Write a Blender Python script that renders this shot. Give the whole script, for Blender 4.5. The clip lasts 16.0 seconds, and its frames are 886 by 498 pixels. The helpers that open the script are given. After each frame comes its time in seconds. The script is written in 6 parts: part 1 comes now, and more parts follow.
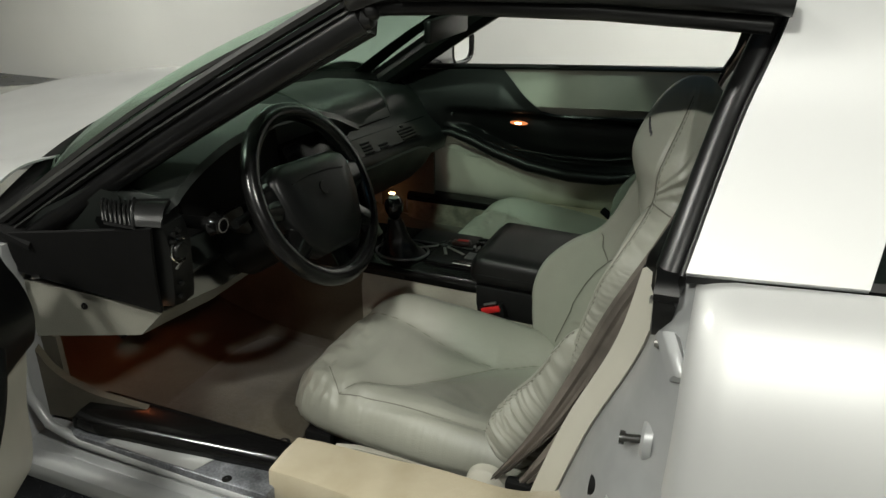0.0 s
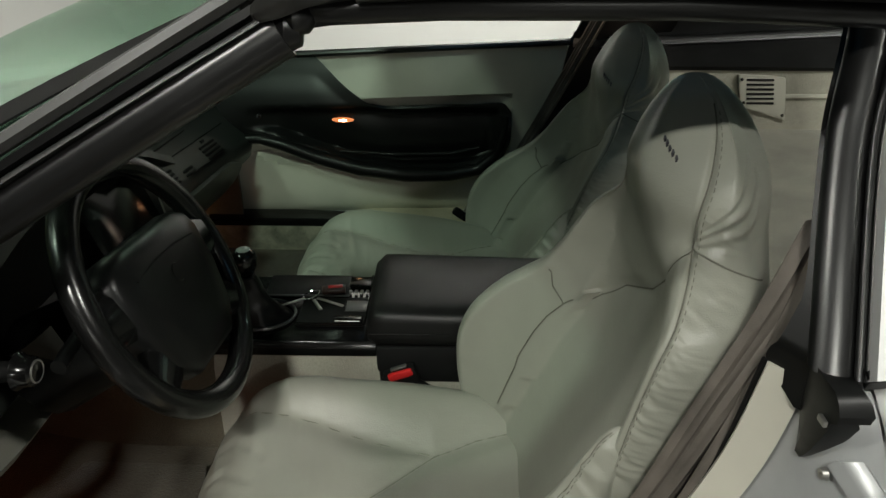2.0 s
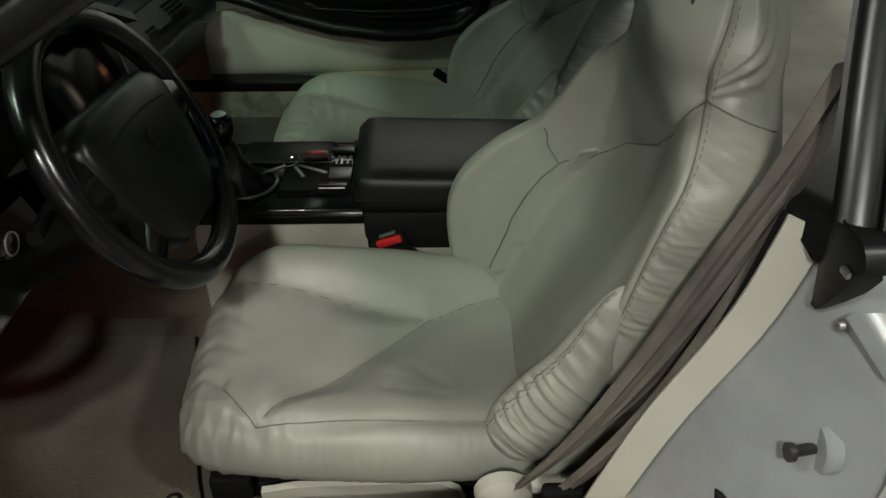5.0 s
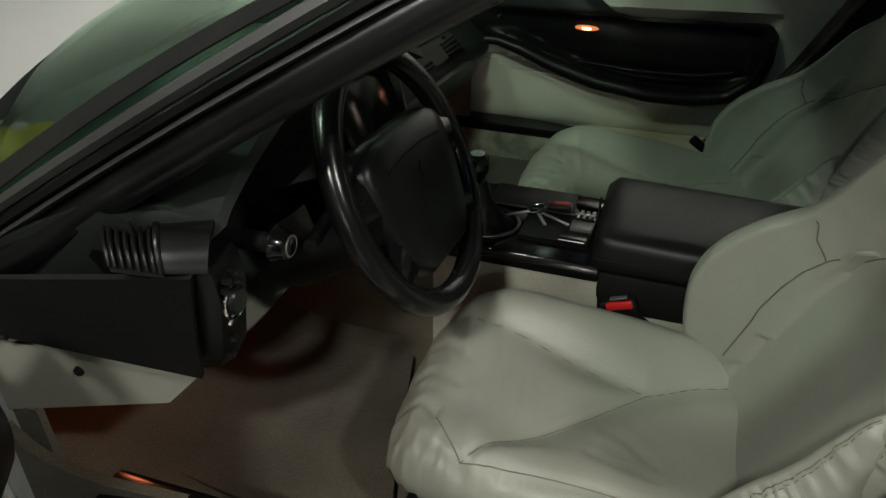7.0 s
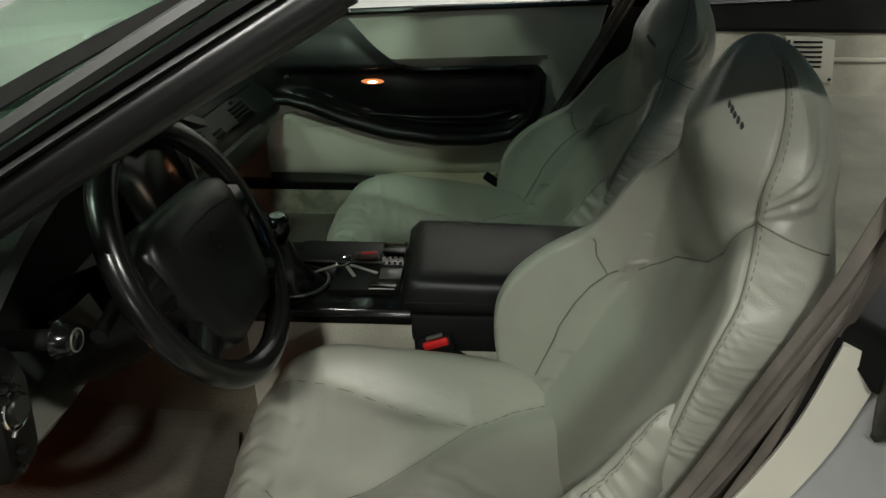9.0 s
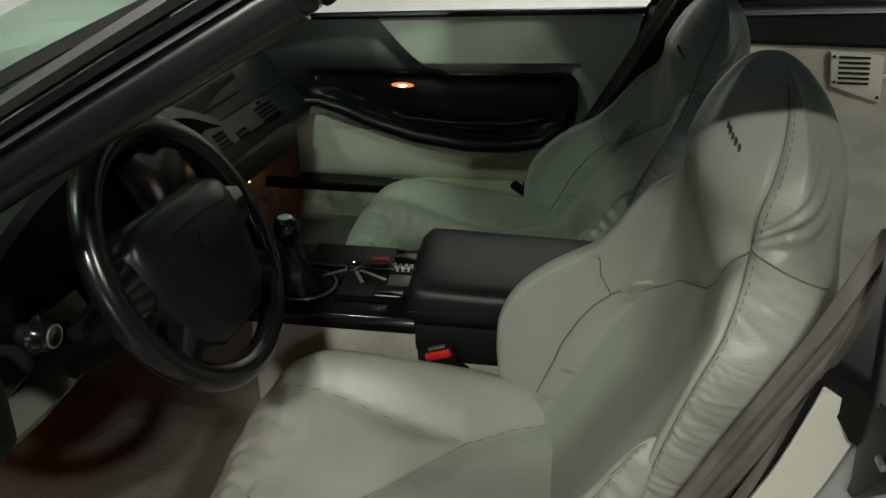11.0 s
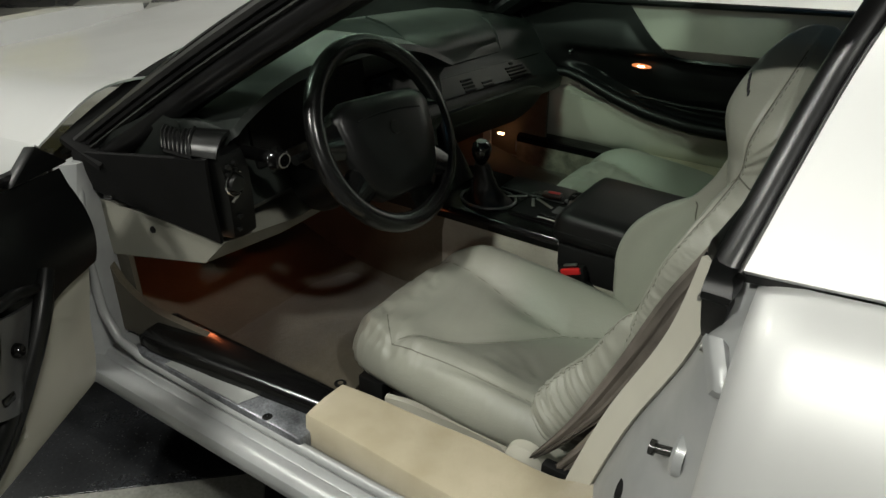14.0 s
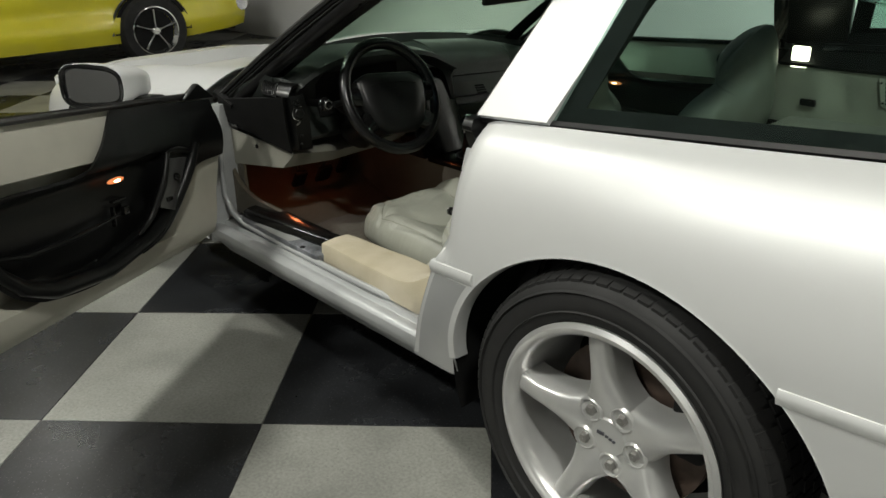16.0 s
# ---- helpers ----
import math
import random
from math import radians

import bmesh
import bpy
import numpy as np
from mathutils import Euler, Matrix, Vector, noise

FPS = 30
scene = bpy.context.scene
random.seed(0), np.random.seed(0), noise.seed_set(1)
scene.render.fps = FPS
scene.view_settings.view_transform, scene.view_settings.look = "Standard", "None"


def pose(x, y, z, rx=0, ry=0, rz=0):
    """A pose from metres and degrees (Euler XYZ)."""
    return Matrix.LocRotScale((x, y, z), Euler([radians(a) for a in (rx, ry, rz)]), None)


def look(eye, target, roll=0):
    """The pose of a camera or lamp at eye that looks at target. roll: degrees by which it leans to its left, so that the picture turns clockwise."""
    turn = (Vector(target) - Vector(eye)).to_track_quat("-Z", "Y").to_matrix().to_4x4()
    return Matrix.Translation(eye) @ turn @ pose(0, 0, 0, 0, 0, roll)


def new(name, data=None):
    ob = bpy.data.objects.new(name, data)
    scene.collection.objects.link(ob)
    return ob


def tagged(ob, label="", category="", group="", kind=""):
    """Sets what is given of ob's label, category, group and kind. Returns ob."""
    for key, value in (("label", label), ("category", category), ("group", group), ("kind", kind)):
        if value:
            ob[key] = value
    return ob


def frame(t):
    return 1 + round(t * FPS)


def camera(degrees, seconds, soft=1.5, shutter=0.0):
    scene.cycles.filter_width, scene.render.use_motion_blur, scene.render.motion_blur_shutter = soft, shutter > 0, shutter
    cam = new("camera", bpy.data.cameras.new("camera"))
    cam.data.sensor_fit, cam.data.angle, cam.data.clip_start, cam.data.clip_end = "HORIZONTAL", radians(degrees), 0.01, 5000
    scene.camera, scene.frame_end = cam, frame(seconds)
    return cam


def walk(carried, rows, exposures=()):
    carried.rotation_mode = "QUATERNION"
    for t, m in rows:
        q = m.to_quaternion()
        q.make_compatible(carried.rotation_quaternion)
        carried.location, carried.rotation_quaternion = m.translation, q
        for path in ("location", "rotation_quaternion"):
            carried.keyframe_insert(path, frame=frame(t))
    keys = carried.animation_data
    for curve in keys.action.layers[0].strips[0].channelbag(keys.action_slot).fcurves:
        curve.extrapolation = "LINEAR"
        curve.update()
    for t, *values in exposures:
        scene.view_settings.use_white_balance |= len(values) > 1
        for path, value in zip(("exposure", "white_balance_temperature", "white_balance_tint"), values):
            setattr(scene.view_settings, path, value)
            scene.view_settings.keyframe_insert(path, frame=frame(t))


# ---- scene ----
cam = camera(61.3, 16.0)
PATH = [
    (0, (-0.406, -1.565, 1.22), (-1.113, 0.118, 0.404), -0.4),
    (0.5, (-0.563, -1.448, 1.219), (-1.099, 0.279, 0.364), -0.2),
    (1, (-0.679, -1.357, 1.212), (-1.095, 0.38, 0.311), 0.1),
    (1.5, (-0.747, -1.284, 1.21), (-0.987, 0.483, 0.304), 0.1),
    (2, (-0.789, -1.242, 1.211), (-0.816, 0.54, 0.303), 0.1),
    (2.5, (-0.813, -1.216, 1.213), (-0.708, 0.563, 0.305), 0.0),
    (3, (-0.812, -1.213, 1.212), (-0.578, 0.554, 0.305), 0.2),
    (5.3, (-0.824, -1.209, 1.176), (-0.865, 0.379, -0.039), 0.0),
    (5.5, (-0.832, -1.208, 1.176), (-0.955, 0.376, -0.039), -0.0),
    (6, (-0.853, -1.205, 1.173), (-1.148, 0.36, -0.037), 0.1),
    (6.5, (-0.868, -1.208, 1.176), (-1.33, 0.325, -0.023), 0.4),
    (7, (-0.864, -1.207, 1.19), (-1.366, 0.38, 0.082), 0.2),
    (7.5, (-0.849, -1.213, 1.192), (-1.295, 0.432, 0.147), -0.2),
    (8, (-0.842, -1.211, 1.195), (-1.175, 0.473, 0.169), -0.2),
    (8.5, (-0.83, -1.213, 1.196), (-1.021, 0.504, 0.188), -0.3),
    (9, (-0.826, -1.21, 1.202), (-0.896, 0.524, 0.207), -0.0),
    (9.2, (-0.824, -1.213, 1.2), (-0.862, 0.529, 0.218), -0.1),
    (11.5, (-0.709, -1.172, 1.203), (-1.0, 0.54, 0.212), 0.2),
    (12, (-0.666, -1.193, 1.203), (-1.033, 0.506, 0.214), 0.1),
    (12.5, (-0.616, -1.22, 1.205), (-1.097, 0.448, 0.211), 0.1),
    (13, (-0.555, -1.256, 1.205), (-1.237, 0.343, 0.217), -0.4),
    (13.5, (-0.473, -1.324, 1.208), (-1.326, 0.194, 0.223), -0.1),
    (14, (-0.334, -1.408, 1.208), (-1.334, 0.025, 0.236), -0.6),
    (14.5, (-0.152, -1.484, 1.205), (-1.271, -0.133, 0.244), -0.9),
    (15, (0.082, -1.561, 1.204), (-1.166, -0.321, 0.253), -1.2),
    (15.5, (0.342, -1.683, 1.203), (-0.975, -0.449, 0.343), -1.4),
    (16, (0.632, -1.852, 1.213), (-0.716, -0.61, 0.413), -1.4),
]
walk(cam, [(t, look(eye, target, roll)) for t, eye, target, roll in PATH],
     [(0, 0.0), (3.2, 0.0), (5.5, -0.18), (6.5, -0.20), (7.2, -0.14), (8, -0.05), (9, 0.0), (12.6, 0.0), (13.6, -0.10), (14.2, -0.09), (15, 0.0), (16, 0.0)])

# ---- light ----
world = bpy.data.worlds.new("world")
scene.world = world
world.use_nodes = True
world.node_tree.nodes["Background"].inputs[0].default_value = (0.8, 0.85, 0.8, 1)
world.node_tree.nodes["Background"].inputs[1].default_value = 0.004


# ---- materials ----
def material(name, color, rough=0.5, metal=0.0, vary=0.12, scale=6.0, fine=150.0, bump=0.15, depth=0.001,
             second=None, spots=0.0, coat=0.0, emit=None, power=0.0, kind="noise", sheen=0.0, gloss=0.5, crease=0.0, flecks=None):
    """A surface with two scales of variation and a fine relief."""
    m = bpy.data.materials.new(name)
    m.use_nodes = True
    nt = m.node_tree
    b = nt.nodes["Principled BSDF"]
    tc = nt.nodes.new("ShaderNodeTexCoord")
    n1 = nt.nodes.new("ShaderNodeTexNoise")
    n1.inputs["Scale"].default_value, n1.inputs["Detail"].default_value = scale, 6
    n2 = nt.nodes.new("ShaderNodeTexNoise" if kind == "noise" else "ShaderNodeTexVoronoi")
    n2.inputs["Scale"].default_value = fine
    for n in (n1, n2):
        nt.links.new(tc.outputs["Object"], n.inputs["Vector"])
    ramp = nt.nodes.new("ShaderNodeMix")
    ramp.data_type = "RGBA"
    c2 = second or [c * (1 - 2.2 * vary) for c in color]
    ramp.inputs[6].default_value, ramp.inputs[7].default_value = (*[min(1, c * (1 + vary * 0.6)) for c in color], 1), (*c2, 1)
    rmap = nt.nodes.new("ShaderNodeMapRange")
    rmap.inputs["From Min"].default_value, rmap.inputs["From Max"].default_value = 0.35, 0.7
    nt.links.new(n1.outputs["Fac"], rmap.inputs["Value"])
    nt.links.new(rmap.outputs["Result"], ramp.inputs[0])
    last = ramp.outputs[2]
    if spots:
        fm = nt.nodes.new("ShaderNodeMix")
        fm.data_type, fm.blend_type = "RGBA", "MULTIPLY"
        fr = nt.nodes.new("ShaderNodeMapRange")
        fr.inputs["From Min"].default_value, fr.inputs["From Max"].default_value = 0.3, 0.7
        fr.inputs["To Min"].default_value, fr.inputs["To Max"].default_value = 1 - spots, 1 + spots
        nt.links.new(n2.outputs[0], fr.inputs["Value"])
        fm.inputs[0].default_value = 1
        nt.links.new(last, fm.inputs[6])
        nt.links.new(fr.outputs["Result"], fm.inputs[7])
        last = fm.outputs[2]
    nt.links.new(last, b.inputs["Base Color"])
    rr = nt.nodes.new("ShaderNodeMapRange")
    rr.inputs["To Min"].default_value, rr.inputs["To Max"].default_value = max(0.02, rough * 0.8), min(1, rough * 1.2)
    nt.links.new(n1.outputs["Fac"], rr.inputs["Value"])
    nt.links.new(rr.outputs["Result"], b.inputs["Roughness"])
    b.inputs["Metallic"].default_value = metal
    b.inputs["Coat Weight"].default_value = coat
    b.inputs["Coat Roughness"].default_value = 0.06
    b.inputs["Sheen Weight"].default_value = sheen
    b.inputs["Specular IOR Level"].default_value = gloss
    if flecks:
        vo = nt.nodes.new("ShaderNodeTexVoronoi")
        vo.inputs["Scale"].default_value = flecks[0]
        nt.links.new(tc.outputs["Object"], vo.inputs["Vector"])
        vr = nt.nodes.new("ShaderNodeMapRange")
        vr.inputs["From Min"].default_value, vr.inputs["From Max"].default_value = 0.14, 0.22
        vr.inputs["To Min"].default_value, vr.inputs["To Max"].default_value = 1.0, 0.0
        nt.links.new(vo.outputs["Distance"], vr.inputs["Value"])
        pick = nt.nodes.new("ShaderNodeMath")
        pick.operation = "GREATER_THAN"
        pick.inputs[1].default_value = flecks[1]
        sep = nt.nodes.new("ShaderNodeSeparateColor")
        nt.links.new(vo.outputs["Color"], sep.inputs[0])
        nt.links.new(sep.outputs[0], pick.inputs[0])
        both = nt.nodes.new("ShaderNodeMath")
        both.operation = "MULTIPLY"
        nt.links.new(vr.outputs["Result"], both.inputs[0])
        nt.links.new(pick.outputs[0], both.inputs[1])
        fx = nt.nodes.new("ShaderNodeMix")
        fx.data_type = "RGBA"
        fx.inputs[7].default_value = (*flecks[2], 1)
        nt.links.new(both.outputs[0], fx.inputs[0])
        nt.links.new(last, fx.inputs[6])
        nt.links.new(fx.outputs[2], b.inputs["Base Color"])
    if bump:
        bp = nt.nodes.new("ShaderNodeBump")
        bp.inputs["Strength"].default_value, bp.inputs["Distance"].default_value = bump, depth
        nt.links.new(n2.outputs[0], bp.inputs["Height"])
        nt.links.new(bp.outputs["Normal"], b.inputs["Normal"])
        if crease:
            n3 = nt.nodes.new("ShaderNodeTexNoise")
            n3.inputs["Scale"].default_value, n3.inputs["Detail"].default_value, n3.inputs["Distortion"].default_value = 22, 3, 1.2
            mp = nt.nodes.new("ShaderNodeMapping")
            mp.inputs["Scale"].default_value = (1.0, 1.0, 2.2)
            nt.links.new(tc.outputs["Object"], mp.inputs["Vector"])
            nt.links.new(mp.outputs["Vector"], n3.inputs["Vector"])
            b2 = nt.nodes.new("ShaderNodeBump")
            b2.inputs["Strength"].default_value, b2.inputs["Distance"].default_value = crease, 0.004
            nt.links.new(n3.outputs["Fac"], b2.inputs["Height"])
            nt.links.new(b2.outputs["Normal"], bp.inputs["Normal"])
    if emit:
        b.inputs["Emission Color"].default_value, b.inputs["Emission Strength"].default_value = (*emit, 1), power
    return m


def glass(name, tint, rough=0.0, face=(0.9, 0.95, 0.92)):
    """Thin tinted glazing: light goes straight through, with a glossy face."""
    m = bpy.data.materials.new(name)
    m.use_nodes = True
    nt = m.node_tree
    nt.nodes.remove(nt.nodes["Principled BSDF"])
    tr, gl, mx, lw = (nt.nodes.new("ShaderNode" + k) for k in ("BsdfTransparent", "BsdfGlossy", "MixShader", "LayerWeight"))
    pw, ad = nt.nodes.new("ShaderNodeMath"), nt.nodes.new("ShaderNodeMath")
    pw.operation, ad.operation = "POWER", "MULTIPLY_ADD"
    pw.inputs[1].default_value, ad.inputs[1].default_value, ad.inputs[2].default_value = 4.5, 0.75, 0.035
    tr.inputs[0].default_value = (*tint, 1)
    gl.inputs[0].default_value = (*face, 1)
    gl.inputs[1].default_value = rough
    lw.inputs[0].default_value = 0.5
    nt.links.new(lw.outputs["Facing"], pw.inputs[0])
    nt.links.new(pw.outputs[0], ad.inputs[0])
    nt.links.new(ad.outputs[0], mx.inputs[0])
    nt.links.new(tr.outputs[0], mx.inputs[1])
    nt.links.new(gl.outputs[0], mx.inputs[2])
    nt.links.new(mx.outputs[0], nt.nodes["Material Output"].inputs[0])
    return m


WHITE = material("white_paint", (0.625, 0.63, 0.625), 0.48, 0.40, 0.02, 3, 900, 0.03, 0.0005, coat=0.35)
JAMB = material("jamb_paint", (0.37, 0.378, 0.38), 0.34, 0.15, 0.10, 9, 300, 0.06, 0.0005)
TRIM = material("dull_trim", (0.030, 0.030, 0.029), 0.44, 0.0, 0.15, 10, 300, 0.05)
STEP = material("scuffed_plate", (0.24, 0.25, 0.27), 0.36, 0.55, 0.30, 16, 240, 0.2, spots=0.25)
# White body paint greyed by a third, for the shade low on the flank.
WHITE_SHADED = material("shaded_white_paint", (0.40, 0.405, 0.405), 0.36, 0.35, 0.05, 5, 700, 0.03, 0.0005, coat=0.3)
SILVER_TRIM = material("grey_trim", (0.42, 0.43, 0.42), 0.3, 0.4, 0.06, 10, 300, 0.05)
LEATHER = material("grey_leather", (0.30, 0.303, 0.258), 0.40, 0.0, 0.07, 5, 520, 0.22, 0.0008, kind="voronoi", crease=0.13)
THREAD = material("seam_thread", (0.15, 0.145, 0.12), 0.8, 0, 0.1, 40, 600, 0.2)
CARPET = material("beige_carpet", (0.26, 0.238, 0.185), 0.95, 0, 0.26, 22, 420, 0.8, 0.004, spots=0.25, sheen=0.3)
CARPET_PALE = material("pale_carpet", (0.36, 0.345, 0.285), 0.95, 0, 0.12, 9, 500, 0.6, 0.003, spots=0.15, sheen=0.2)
BAND = material("vent_band_grey", (0.038, 0.037, 0.033), 0.45, 0, 0.1, 9, 500, 0.08)
CARPET_SILL = material("sill_carpet", (0.44, 0.39, 0.285), 0.95, 0, 0.10, 7, 900, 0.45, 0.002, second=(0.33, 0.28, 0.18), spots=0.08, sheen=0.3)
# Beige vinyl at half strength, with the shade under the dash put in.
VINYL_SHADED = material("shaded_vinyl", (0.24, 0.235, 0.20), 0.55, 0, 0.08, 6, 350, 0.3, 0.001, kind="voronoi")
# Soiled brown carpet, its base lowered for the shade under the dashboard.
CARPET_FLOOR = material("shaded_brown_carpet", (0.088, 0.075, 0.048), 0.95, 0, 0.18, 3.4, 420, 0.8, 0.004, second=(0.034, 0.026, 0.015), spots=0.35, sheen=0.15)
VINYL = material("beige_vinyl", (0.50, 0.485, 0.415), 0.5, 0, 0.06, 6, 700, 0.12, 0.001, kind="voronoi")
BLACK = material("black_vinyl", (0.0045, 0.0048, 0.0048), 0.36, 0, 0.15, 8, 700, 0.08, 0.0005, kind="voronoi", gloss=0.28)
RIM_LEATHER = material("rim_leather", (0.0050, 0.0050, 0.0050), 0.24, 0, 0.10, 12, 300, 0.03, 0.0005, gloss=0.45)
ARMREST = material("armrest_vinyl", (0.0055, 0.0055, 0.0055), 0.46, 0, 0.15, 8, 600, 0.12, 0.0006, kind="voronoi", gloss=0.30)
BLACK_MATT = material("matt_black", (0.0035, 0.0035, 0.0035), 0.7, 0, 0.2, 10, 200, 0.2, gloss=0.25)
BLACK_GLOSS = material("gloss_black", (0.0045, 0.0045, 0.0045), 0.15, 0, 0.1, 8, 300, 0.03)
VENT_SATIN = material("satin_black", (0.006, 0.0062, 0.006), 0.34, 0, 0.12, 8, 380, 0.15, 0.0005, kind="voronoi", gloss=0.36)
DASH = material("dash_top", (0.024, 0.028, 0.0255), 0.36, 0, 0.12, 6, 700, 0.10, 0.0006, kind="voronoi", gloss=0.55)
RUBBER = material("rubber_seal", (0.0060, 0.0060, 0.0062), 0.30, 0, 0.35, 14, 90, 0.10, 0.0015, gloss=0.45)
TYRE = material("tyre_rubber", (0.008, 0.0078, 0.0076), 0.7, 0, 0.2, 10, 250, 0.3)
ALLOY = material("silver_alloy", (0.56, 0.56, 0.55), 0.32, 0.6, 0.06, 10, 400, 0.05)
CASTING = material("grey_casting", (0.055, 0.054, 0.051), 0.24, 0.5, 0.25, 14, 300, 0.1)
CHROME = material("chrome", (0.75, 0.75, 0.75), 0.08, 1.0, 0.03, 10, 300, 0.0)
STEEL = material("dull_steel", (0.4, 0.39, 0.37), 0.4, 0.9, 0.15, 15, 300, 0.1)
RUST = material("brake_disc", (0.10, 0.07, 0.055), 0.6, 0.5, 0.3, 14, 200, 0.2)
FOB = material("fob_plastic", (0.035, 0.014, 0.011), 0.35, 0, 0.08, 20, 300, 0.05)
PLATE = material("grey_plate", (0.10, 0.10, 0.10), 0.3, 0.5, 0.08, 20, 300, 0.05)
RED = material("red_plastic", (0.55, 0.02, 0.02), 0.35, 0, 0.08, 20, 300, 0.05)
BELT = material("belt_webbing", (0.125, 0.108, 0.092), 0.75, 0, 0.22, 14, 700, 0.5, 0.001)
GLASS = glass("windscreen_glass", (0.77, 0.89, 0.82), 0.0, (0.66, 0.80, 0.70))
GLASS_ROOF = glass("roof_glass", (0.10, 0.15, 0.19))
GLASS_REAR = glass("rear_glass", (0.66, 0.78, 0.74))
MIRROR = material("mirror_glass", (0.8, 0.8, 0.8), 0.03, 1.0, 0.01, 4, 100, 0.0)
YELLOW = material("yellow_paint", (0.62, 0.56, 0.03), 0.2, 0, 0.03, 4, 500, 0.02, coat=0.7)
TILE_DARK = material("dark_vinyl_tile", (0.016, 0.017, 0.019), 0.28, 0, 0.3, 5, 120, 0.05, spots=0.4, flecks=(120, 0.30, (0.070, 0.070, 0.068)))
TILE_LIGHT = material("light_vinyl_tile", (0.225, 0.225, 0.205), 0.34, 0, 0.12, 4, 120, 0.05, spots=0.16, flecks=(90, 0.62, (0.15, 0.15, 0.135)))
WALL = material("white_wall", (0.74, 0.74, 0.72), 0.8, 0, 0.03, 1.2, 60, 0.1)
WALL_GREY = material("grey_wall", (0.22, 0.22, 0.215), 0.8, 0, 0.05, 1.2, 60, 0.1)
# The ceiling is out of view; its grey is kept low to limit bounce.
CEILING = material("unseen_ceiling", (0.24, 0.24, 0.235), 0.9, 0, 0.04, 1, 60, 0.1)
DIFFUSER = material("lamp_diffuser", (0.9, 0.9, 0.88), 0.5, 0, 0.01, 5, 60, 0.0, emit=(1.0, 0.98, 0.92), power=5.0)
COURTESY = material("courtesy_lens", (0.9, 0.5, 0.3), 0.4, 0, 0.02, 20, 60, 0.0, emit=(1.0, 0.52, 0.26), power=14.0)
# Weak orange emission imitates the halo round the courtesy bulb.
LENS_GLOW = material("bulb_glow_lens", (0.45, 0.16, 0.06), 0.25, 0, 0.05, 20, 60, 0.0, emit=(1.0, 0.30, 0.10), power=0.8)
HOOP_LAMP = material("hoop_lamp_lens", (0.9, 0.8, 0.7), 0.4, 0, 0.02, 20, 60, 0.0, emit=(1.0, 0.80, 0.62), power=9.0)
DARK_PRINT = material("dark_print", (0.05, 0.05, 0.06), 0.6, 0, 0.1, 30, 200, 0.0)
PALE_PRINT = material("pale_print", (0.5, 0.5, 0.48), 0.6, 0, 0.1, 30, 200, 0.0)


